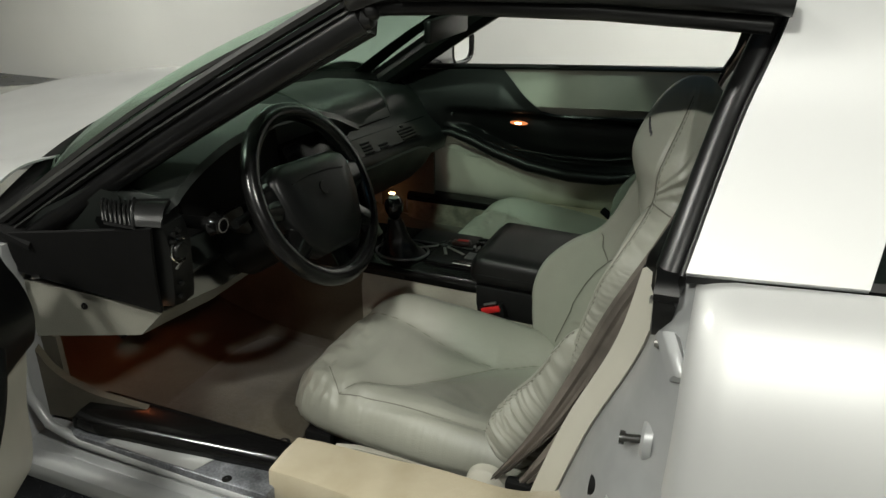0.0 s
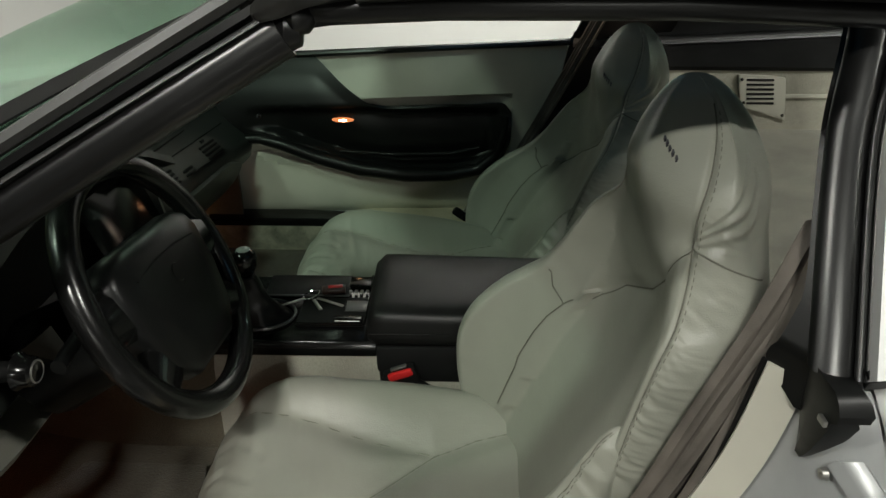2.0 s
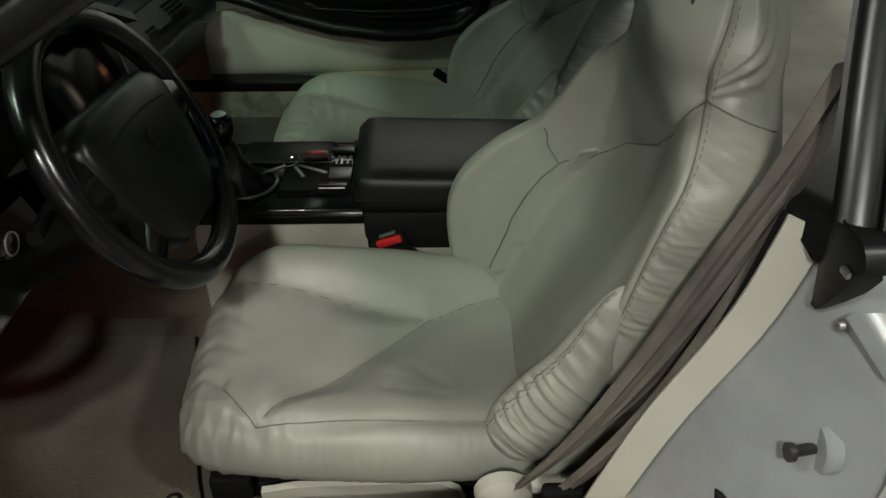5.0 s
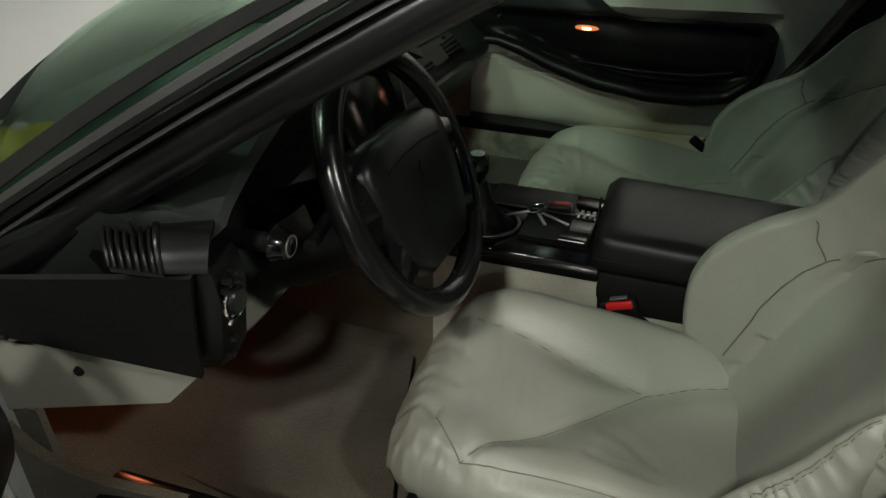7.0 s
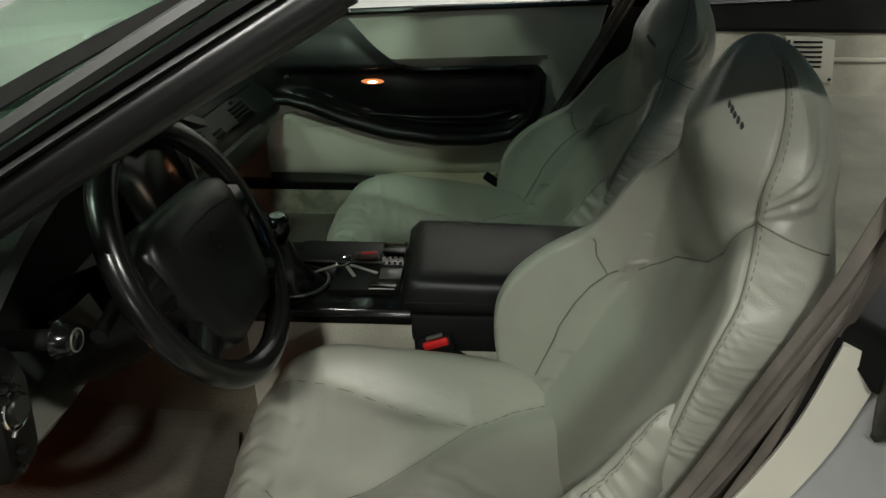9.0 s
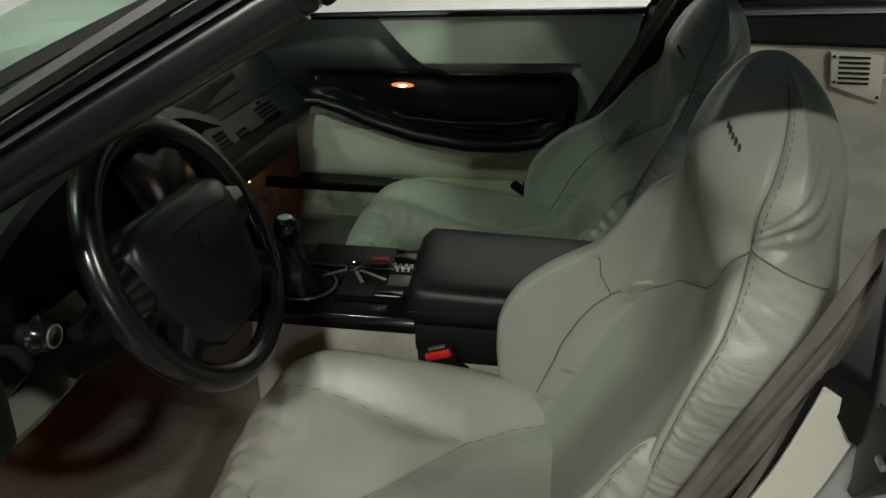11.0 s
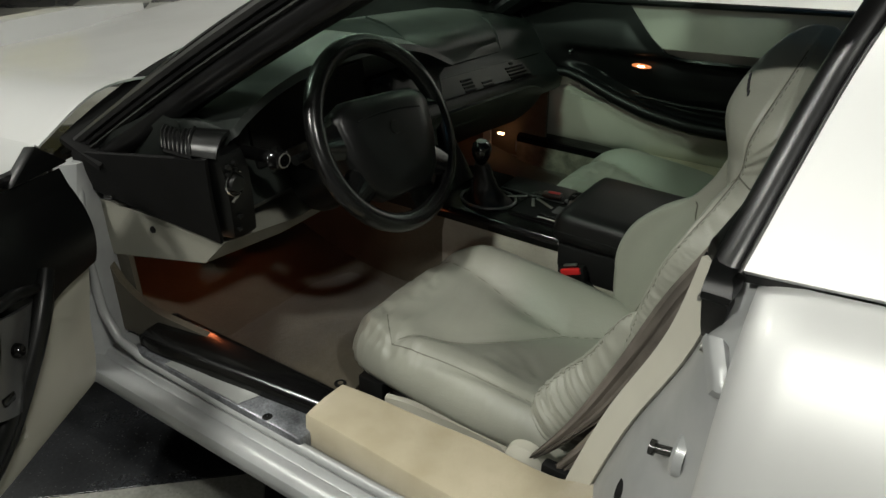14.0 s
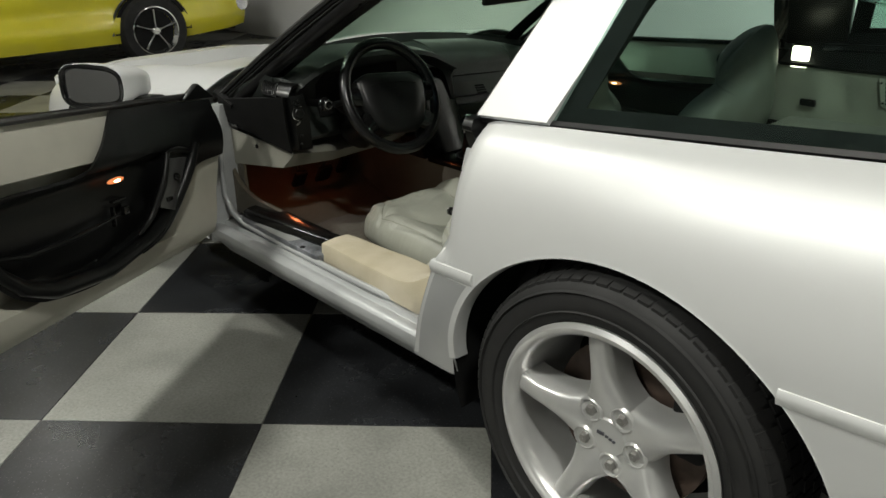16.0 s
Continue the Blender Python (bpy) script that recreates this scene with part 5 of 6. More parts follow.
# ---- seats ----
def seam_gap(a, b, lines):
    """Distance from a point to the nearest of the seam lines."""
    best = 1.0
    for line in lines:
        for (p, q), (r, s) in zip(line, line[1:]):
            t = max(0.0, min(1.0, ((a - p) * (r - p) + (b - q) * (s - q)) / ((r - p) ** 2 + (s - q) ** 2 + 1e-9)))
            best = min(best, math.hypot(a - p - t * (r - p), b - q - t * (s - q)))
    return best


def ridge(x, y, z):
    """Creased noise: sharp folds between soft swells, from -1 to 1."""
    return 1 - 2 * min(1.0, abs(noise.noise((x, y, z))) * 2.2)


SEAT_Y = -0.378
BACK_SEAMS = [
    [(-0.492, 0.832), (-0.455, 0.775), (-0.40, 0.728), (-0.345, 0.699), (-0.299, 0.676), (-0.257, 0.636), (-0.240, 0.608), (-0.232, 0.580), (-0.229, 0.550), (-0.228, 0.500), (-0.230, 0.445), (-0.232, 0.400)],
    [(-0.240, 0.608), (-0.222, 0.630), (-0.210, 0.657)],
]
CUSHION_SEAMS = [
    [(-1.045, -0.555), (-0.95, -0.455), (-0.87, -0.37), (-0.815, -0.315), (-0.75, -0.28), (-0.69, -0.26)],
    [(-1.13, -0.265), (-1.0, -0.285), (-0.90, -0.305), (-0.815, -0.315)],
    [(-1.045, -0.555), (-0.95, -0.548), (-0.80, -0.542), (-0.66, -0.535)],
    [(-1.045, -0.555), (-1.072, -0.530), (-1.10, -0.500)],
]
# soft folds of the leather, with their depth
CREASES = [
    ([(-1.185, -0.345), (-1.135, -0.340), (-1.08, -0.375)], 0.0030),
    ([(-1.17, -0.425), (-1.13, -0.405), (-1.085, -0.430)], 0.0030),
    ([(-1.165, -0.490), (-1.125, -0.475), (-1.10, -0.490)], 0.0034),
    ([(-1.155, -0.520), (-1.10, -0.550), (-1.040, -0.565)], 0.0034),
    ([(-0.99, -0.560), (-0.92, -0.556), (-0.84, -0.545), (-0.70, -0.540)], 0.0024),
    ([(-0.87, -0.420), (-0.83, -0.435), (-0.79, -0.470)], 0.0022),
    ([(-0.88, -0.480), (-0.84, -0.490), (-0.79, -0.495)], 0.0022),
]
LEVELS = [0.27, 0.33, 0.40, 0.46, 0.51, 0.56, 0.61, 0.65, 0.69, 0.73, 0.77, 0.80, 0.832, 0.87, 0.90, 1.0]
CENTRE_X = [-0.722, -0.700, -0.668, -0.640, -0.617, -0.592, -0.568, -0.554, -0.546, -0.543, -0.544, -0.548, -0.555, -0.566, -0.570, -0.560]
INNER_X = [-0.712, -0.735, -0.772, -0.781, -0.778, -0.757, -0.712, -0.658, -0.626, -0.606, -0.588, -0.574, -0.562, -0.557, -0.554, -0.542]
OUTER_X = [-0.700, -0.680, -0.655, -0.635, -0.622, -0.612, -0.603, -0.595, -0.585, -0.573, -0.554, -0.537, -0.523, -0.521, -0.514, -0.486]
HALF = [0.165, 0.185, 0.200, 0.208, 0.210, 0.211, 0.211, 0.210, 0.207, 0.203, 0.188, 0.155, 0.117, 0.112, 0.112, 0.108]
HALF_IN = [0.175, 0.200, 0.226, 0.238, 0.240, 0.236, 0.228, 0.217, 0.208, 0.197, 0.178, 0.145, 0.106, 0.098, 0.097, 0.092]
REAR_X = [-0.585, -0.560, -0.535, -0.515, -0.500, -0.485, -0.470, -0.462, -0.456, -0.453, -0.451, -0.450, -0.450, -0.453, -0.456, -0.465]


def back_ring(z):
    """Control points of the backrest's section at z, from the inner rear corner round the front to the outer one."""
    xc, xi, xs, h, g, xr = (curve(z, LEVELS, row) for row in (CENTRE_X, INNER_X, OUTER_X, HALF, HALF_IN, REAR_X))
    y = SEAT_Y
    lobe = max(0.0, xc - xi)
    pts = [(xr, y + g * 0.80), (xr - 0.022, y + g + 0.004), (0.5 * (xr + xi), y + g + 0.010), (xi + 0.022, y + g + 0.004), (xi, y + g - 0.024 - 0.12 * lobe),
           (xi + 0.30 * (xc - xi), y + g * 0.76), (xi + 0.78 * (xc - xi), y + g * 0.60), (xc - 0.002, y + g * 0.34), (xc, y), (xc, y - h * 0.36),
           (xc + 0.30 * (xs - xc), y - h * 0.68), (xc + 0.80 * (xs - xc) - 0.004, y - h * 0.90), (xs, y - h), (xs + 0.016, y - h - 0.011),
           (xs + 0.5 * (xr - xs), y - h - 0.016), (xr - 0.014, y - h - 0.006), (xr + 0.006, y - h + 0.022), (xr + 0.034, y - h * 0.5), (xr + 0.040, y), (xr + 0.030, y + g * 0.5)]
    s = math.sqrt(max(0.0, 1 - ((z - 0.870) / 0.116) ** 1.8)) if z > 0.870 else 1.0
    if s < 1:
        pts = [(-0.488 + (px + 0.488) * (0.12 + 0.88 * s), y + 0.066 * (1 - s) + (py - y) * s) for px, py in pts]
    return pts


SEAM_AT = 12


def along(pts, t):
    """A smooth closed curve through the control points."""
    n = len(pts)
    i = int(math.floor(t))
    s = t - i
    p0, p1, p2, p3 = (pts[(i + k) % n] for k in (-1, 0, 1, 2))
    return tuple(0.5 * (2 * b + (c - a) * s + (2 * a - 5 * b + 4 * c - d) * s * s + (3 * b - a - 3 * c + d) * s**3) for a, b, c, d in zip(p0, p1, p2, p3))


def back_point(t, z):
    """A point of the backrest's skin, with pulled-in seams, puffed panels and gathers."""
    pts = back_ring(z)
    x, y = along(pts, t)
    e = 0.05
    ax, ay = along(pts, t - e)
    bx, by = along(pts, t + e)
    nx, ny = (by - ay), -(bx - ax)
    k = math.hypot(nx, ny) or 1.0
    nx, ny = nx / k, ny / k
    if nx * (x - 0.5 * (pts[8][0] + pts[18][0])) + ny * (y - SEAT_Y) < 0:
        nx, ny = -nx, -ny
    d = 0.0
    if 3.0 < t < SEAM_AT:
        gap = seam_gap(y, z, BACK_SEAMS[:1])
        d -= 0.005 * math.exp(-((gap / 0.006) ** 2)) + 0.009 * math.exp(-((gap / 0.028) ** 2))
        d -= 0.0022 * math.exp(-((seam_gap(y, z, BACK_SEAMS[1:]) / 0.006) ** 2))
        d += 0.0022 * ridge(y * 9, z * 12, 3.1) * max(0.0, 1 - gap / 0.09) + 0.0035 * noise.noise((y * 8, z * 9, 8.7))
    near = abs(t - SEAM_AT)
    d -= 0.004 * math.exp(-((near / 0.22) ** 2))
    if SEAM_AT < t < SEAM_AT + 4:
        s = t - SEAM_AT
        fade = math.sin(math.pi * min(1.0, s / 4.0)) ** 0.4 * (0.25 + 0.95 * math.exp(-0.9 * s))
        strong = curve(z, [0.56, 0.62, 0.72, 0.80, 0.84, 0.88, 0.96], [0.8, 1.0, 1.0, 1.2, 0.8, 0.3, 0.2])
        d += 0.0015 * fade * strong * ridge(z * 62 + 0.55 * s + 0.7 * noise.noise((s, z * 8, 1.0)), 0.35 * s, 6.2)
        d += 0.0014 * fade * strong * ridge(z * 125 + 0.9 * s, 0.6 * s, 2.2)
        fan = (z - 0.830) / (0.014 + 0.019 * s)
        if 0 < fan < 1.3:
            d += 0.0020 * math.sin(math.pi * fan / 1.3) * min(1.0, s * 1.2) * math.cos(2 * math.pi * (2.4 * fan + 0.15 * noise.noise((s, z * 20, 5.0))))
    d += 0.0006 * noise.noise((x * 30, y * 30, z * 30))
    return (x + nx * d, y + ny * d, z)


def cushion_point(q, u, top):
    x = -1.175 + 0.56 * u
    w = curve(u, [0, 0.08, 0.25, 0.6, 1.0], [0.165, 0.195, 0.212, 0.225, 0.215])
    y = -0.37 + w * q
    if u < 0.2:
        x += 0.035 * q * q * (1 - u / 0.2) * (0.35 if q < 0 else 0.5)
    nose = math.sqrt(max(0.0, 1 - (1 - u / 0.16) ** 2)) if u < 0.16 else 1.0
    edge = max(0.0, 1 - abs(q) ** 4)
    if top:
        h = curve(u, [0, 0.16, 0.4, 0.75, 1.0], [0.082, 0.092, 0.066, 0.046, 0.035])
        inner = math.exp(-(((q - 0.74) / 0.30) ** 2)) if q > 0 else 0.0
        h += 0.054 * inner * curve(u, [0, 0.12, 0.3, 0.6, 0.85, 1], [0.1, 0.5, 1.0, 0.95, 0.6, 0.3])
        if q < 0:
            h += 0.042 * math.exp(-(((-q - 0.80) / 0.24) ** 2)) * curve(u, [0, 0.3, 0.7, 1], [0.3, 0.9, 1.0, 0.7])
        gap = seam_gap(x, y, CUSHION_SEAMS)
        h -= 0.004 * math.exp(-((gap / 0.006) ** 2)) + 0.015 * math.exp(-((gap / 0.030) ** 2))
        h = h * edge ** 0.38 * (0.25 + 0.75 * nose)
        side = max(0.0, -q - 0.60) / 0.40
        h += 0.0013 * side * ridge(u * 38 + 0.5 * noise.noise((u * 5, q * 3, 1.7)), q * 1.4, 5.0) * curve(u, [0, 0.1, 0.4, 1], [0.5, 1.1, 0.8, 0.5])
        front = max(0.0, 0.42 - u)
        h += 0.006 * front * ridge(u * 16 + q * 1.2, q * 1.2 + u * 3, 3.3) + 0.010 * front * ridge(u * 22 - q * 3.5, q * 3.0, 7.1) * side
        h += 0.0026 * noise.noise((u * 5, q * 3, 2.2))
        for line, deep in CREASES:
            gap = seam_gap(x, y, [line])
            h -= deep * (math.exp(-((gap / 0.007) ** 2)) - 0.55 * math.exp(-(((gap - 0.014) / 0.010) ** 2)))
        return (x, y, 0.325 + h)
    return (x + 0.02 * (1 - nose), y, 0.325 - 0.046 * edge ** 0.35 * (0.3 + 0.7 * nose))


def wing_point(t, a):
    """The gathered side bolster at the cushion's rear: t along it, a round it."""
    path = [(-0.722, -0.566, 0.365), (-0.700, -0.576, 0.405), (-0.665, -0.580, 0.462), (-0.630, -0.578, 0.522), (-0.588, -0.570, 0.640)]
    c = Vector([curve(t, [0, 0.25, 0.5, 0.75, 1], [p[k] for p in path]) for k in range(3)])
    r = math.sqrt(max(0.0, 1 - abs(2 * t - 1) ** 3.2)) + 0.02
    r *= 1 - 0.50 * max(0.0, t - 0.45)
    out = max(0.0, -math.cos(a + 0.25))
    folds = ridge(t * 17 + 0.5 * noise.noise((t * 5, 2.0, a)), 0.4 * math.sin(a), 2.0)
    fine = ridge(t * 40, 0.6 * math.sin(a), 7.0)
    r *= 1 + (0.085 * folds + 0.035 * fine) * out ** 0.7 + 0.03 * noise.noise((t * 6, math.cos(a), math.sin(a)))
    seam = math.exp(-(((a - 1.75) / 0.13) ** 2))
    r *= 1 - 0.06 * seam
    off = Vector((-0.040 * math.sin(a), 0.036 * math.cos(a), 0.036 * math.sin(a)))
    return c + off * r


def stitches(line, lift, step=0.0085):
    """Short raised stitches along a line of points."""
    g, run, pts = Geo(), 0.0, [Vector(p) for p in line]
    for p, q in zip(pts, pts[1:]):
        run += (q - p).length
        if run >= step:
            run = 0.0
            d = (q - p).normalized() * 0.0028
            m = (p + q) / 2 + Vector(lift)
            g.tube([m - d, m + d], 0.0006, 5)
    return g


def front_skin(y, z):
    """The point of the backrest's front skin at a given y and z."""
    lo, hi = 3.6, 12.0
    for _ in range(22):
        mid = (lo + hi) / 2
        if back_point(mid, z)[1] > y:
            lo = mid
        else:
            hi = mid
    return back_point(lo, z)


def build_seat(dx, dy, dz, label, logo, shift=(0.0, 0.0), lean=0.0, tall=1.0):
    place = lambda p: (p[0] + dx + lean * (p[2] - 0.30), p[1] + dy, 0.30 + (p[2] - 0.30) * tall + dz)
    base = Geo().box((-0.87 + dx, -0.37 + dy, 0.235 + dz / 2), (0.44, 0.34, 0.06), 0.01).tube([place((-1.09, -0.53, 0.245)), place((-0.65, -0.53, 0.245))], 0.016, 8).tube([place((-1.09, -0.21, 0.245)), place((-0.65, -0.21, 0.245))], 0.016, 8)
    base.box(place((-1.095, -0.555, 0.275)), (0.06, 0.025, 0.045), 0.006)
    seat = part("seat", base, BLACK_MATT, car, label)
    ts = spread(0.0, 3.0, 16) + spread(3.0, 11.4, 60)[1:] + spread(11.4, 16.0, 58)[1:] + spread(16.0, 20.0, 17)[1:-1]
    zs = spread(0.275, 0.58, 70) + spread(0.58, 0.93, 190)[1:] + [0.93 + 0.056 * math.sin(math.pi / 2 * k / 26) for k in range(1, 27)]
    rings = [[place(back_point(t, z)) for t in ts] for z in zs]
    part("backrest", Geo().loft(rings), LEATHER, seat, "grey leather backrest with built-in headrest", 80)
    set_down = lambda p: (p[0] + dx + shift[0], p[1] + dy, p[2] + dz + shift[1])
    qs = [math.sin(math.pi / 2 * s) for s in spread(-1, 1, 75)]
    rings = []
    for u in spread(0.0, 1.0, 150):
        rings.append([set_down(cushion_point(q, u, True)) for q in qs] + [set_down(cushion_point(q, u, False)) for q in spread(1, -1, 19)[1:-1]])
    part("cushion", Geo().loft(rings), LEATHER, seat, "creased grey leather seat cushion", 80)
    # seams of the backrest
    fine = [back_point(SEAM_AT, z) for z in spread(0.60, 0.972, 160)]
    part("seam", Geo().tube([place((x - 0.0002, y, z)) for x, y, z in fine[::2]], 0.0012, 5), THREAD, seat)
    for off in (0.42,):
        row = [back_point(SEAM_AT + off, z) for z in spread(0.60, 0.965, 200)]
        part("stitching", stitches([place(p) for p in row], (0, 0, 0)), THREAD, seat)
    across = [back_point(SEAM_AT + 4.0 * k / 24, 0.832 - 0.030 * (k / 24) ** 1.5) for k in range(25)]
    part("seam", Geo().tube([place((x, y - 0.0003, z)) for x, y, z in across], 0.0012, 5), THREAD, seat)
    for line in BACK_SEAMS:
        pts = []
        for (a, b), (c, d) in zip(line, line[1:]):
            for k in spread(0, 1, 9)[:-1]:
                p = front_skin(a + (c - a) * k, b + (d - b) * k)
                pts.append(place((p[0] - 0.0012, p[1] - 0.0026, p[2])))
        part("seam", Geo().tube(pts, 0.0011, 5), THREAD, seat)
    for line in CUSHION_SEAMS:
        pts = []
        for (a, b), (c, d) in zip(line, line[1:]):
            for t in spread(0, 1, 10)[:-1]:
                x, y = a + (c - a) * t, b + (d - b) * t
                u = (x + 1.175) / 0.56
                w = abs(cushion_point(1, u, True)[1] + 0.37)
                p = cushion_point(max(-0.99, min(0.99, (y + 0.37) / w)), u, True)
                pts.append(set_down((p[0], p[1], p[2] + 0.0004)))
        part("seam", Geo().tube(pts, 0.0011, 5), THREAD, seat)
    for k in range(5):
        p = front_skin(*lerp(logo[0], logo[1], k / 4))
        part("logo_bar", Geo().box(place((p[0] - 0.0006, p[1], p[2])), (0.0022, 0.0062, 0.0085 + 0.002 * (k % 2)), 0.0005, turn=Euler((radians(26), 0, 0)).to_matrix().to_4x4()), DARK_PRINT, seat)
    wing = [[place(wing_point(t, 2 * math.pi * k / 48)) for k in range(48)] for t in spread(0, 1, 130)]
    part("side_bolster", Geo().loft(wing), LEATHER, seat, "gathered grey leather side bolster", 80)
    crest = [place(wing_point(t, 1.75)) for t in spread(0.06, 0.97, 60)]
    part("seam", Geo().tube(crest, 0.0012, 5), THREAD, seat)
    part("stitching", stitches([place(wing_point(t, 1.98)) for t in spread(0.06, 0.97, 90)], (0, 0, 0)), THREAD, seat)
    part("side_valance", Geo().loft([[place((x, -0.572, 0.235)), place((x, -0.578, 0.24)), place((x, -0.578, top)), place((x, -0.570, top + 0.004))] for x, top in ((-1.05, 0.285), (-1.0, 0.296), (-0.86, 0.300), (-0.80, 0.296), (-0.775, 0.280), (-0.765, 0.255))]), VINYL, seat, "pale vinyl seat side valance")
    part("recliner_cover", Geo().box(place((-0.665, -0.595, 0.30)), (0.09, 0.03, 0.06), 0.012), VINYL, seat)
    return seat


build_seat(0.0, 0.0, 0.0, "grey leather bucket seat with creased bolsters", ((-0.416, 0.934), (-0.444, 0.920)))
build_seat(0.006, 0.752, -0.05, "grey leather bucket seat beside the far door", ((-0.434, 0.898), (-0.460, 0.885)), (-0.001, 0.025), 0.13, 0.965)


# seat belts
def strap(points, width, name, label, out=-1):
    """Webbing along (place, width direction), sampled smoothly."""
    rings = []
    ts = list(range(len(points)))
    for t in spread(0, len(points) - 1, 40):
        p = Vector([curve(t, ts, [q[0][k] for q in points]) for k in range(3)])
        wdir = Vector([curve(t, ts, [q[1][k] for q in points]) for k in range(3)]).normalized() * width / 2
        nrm = Vector((0, out, 0.3)).normalized()
        fold = lambda q: nrm * (0.004 * (1 - q * q) + 0.0022 * math.sin(7.5 * q + 0.7 * math.sin(t)) + 0.0012 * math.sin(17 * q + 1.3 * t))
        qs = spread(-1, 1, 19)
        rings.append([p + wdir * q + fold(q) for q in qs] + [p + wdir * q + fold(q) - nrm * 0.002 for q in qs[::-1]])
    ob = part(name, Geo().loft(rings), BELT, car, label)
    return ob


strap([((-0.415, -0.598, 0.93), (1, 0, 0.35)), ((-0.458, -0.620, 0.84), (1, 0, 0.45)), ((-0.512, -0.640, 0.74), (1, 0, 0.55)), ((-0.558, -0.645, 0.63), (1, 0, 0.65)), ((-0.615, -0.645, 0.51), (1, 0, 0.8)), ((-0.675, -0.642, 0.415), (1, 0, 1.0)), ((-0.712, -0.636, 0.362), (1, 0, 1.0))], 0.088, "seat_belt", "tan webbing seat belt beside the driver's seat")
strap([((-0.412, -0.612, 0.90), (1, 0, 0.4)), ((-0.452, -0.640, 0.80), (1, 0, 0.5)), ((-0.500, -0.664, 0.69), (1, 0, 0.55)), ((-0.545, -0.668, 0.58), (1, 0, 0.65)), ((-0.600, -0.664, 0.475), (1, 0, 0.8)), ((-0.648, -0.658, 0.395), (1, 0, 0.9))], 0.088, "seat_belt", "tan webbing seat belt beside the driver's seat")
part("belt_anchor", Geo().lathe([(0.001, -0.018), (0.022, -0.016), (0.036, -0.004), (0.038, 0.012)], (-0.722, -0.634, 0.345), "y", 24), VINYL, car, "pale round belt anchor cover")
part("belt_slot", Geo().box((-0.655, -0.660, 0.385), (0.05, 0.02, 0.03), 0.006), BLACK_MATT, car, "black belt slot")
strap([((-0.40, 0.62, 0.98), (1, 0, 0.2)), ((-0.47, 0.64, 0.82), (1, 0, 0.3)), ((-0.58, 0.645, 0.60), (1, 0, 0.4)), ((-0.68, 0.64, 0.44), (1, 0, 0.5))], 0.048, "seat_belt", "tan webbing seat belt beside the far door", 1)


far_buckle = part("belt_buckle", Geo().box((-0.770, 0.615, 0.372), (0.045, 0.018, 0.022), 0.005, turn=Euler((0, radians(35), 0)).to_matrix().to_4x4()), BLACK_MATT, car, "black belt buckle beside the far seat")
part("belt_tongue", Geo().box((-0.748, 0.612, 0.398), (0.040, 0.014, 0.004), 0.001, turn=Euler((0, radians(-50), 0)).to_matrix().to_4x4()), STEEL, far_buckle)
mat_edge = [(-1.135, -0.586), (-1.160, -0.518), (-1.185, -0.429), (-1.205, -0.341), (-1.236, -0.211), (-1.46, -0.205), (-1.50, -0.30), (-1.50, -0.58), (-1.354, -0.598), (-1.252, -0.593)]
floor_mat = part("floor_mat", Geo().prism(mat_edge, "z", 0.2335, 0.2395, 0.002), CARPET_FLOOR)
tagged(floor_mat, "worn brown carpet mat in the driver's footwell", "floor mat")
part("grommet", Geo().lathe([(0.006, 0.0015), (0.010, 0.002), (0.013, 0.0)], (-1.186, -0.554, 0.2395), "z", 20), BLACK_MATT, floor_mat, "black mat grommet")

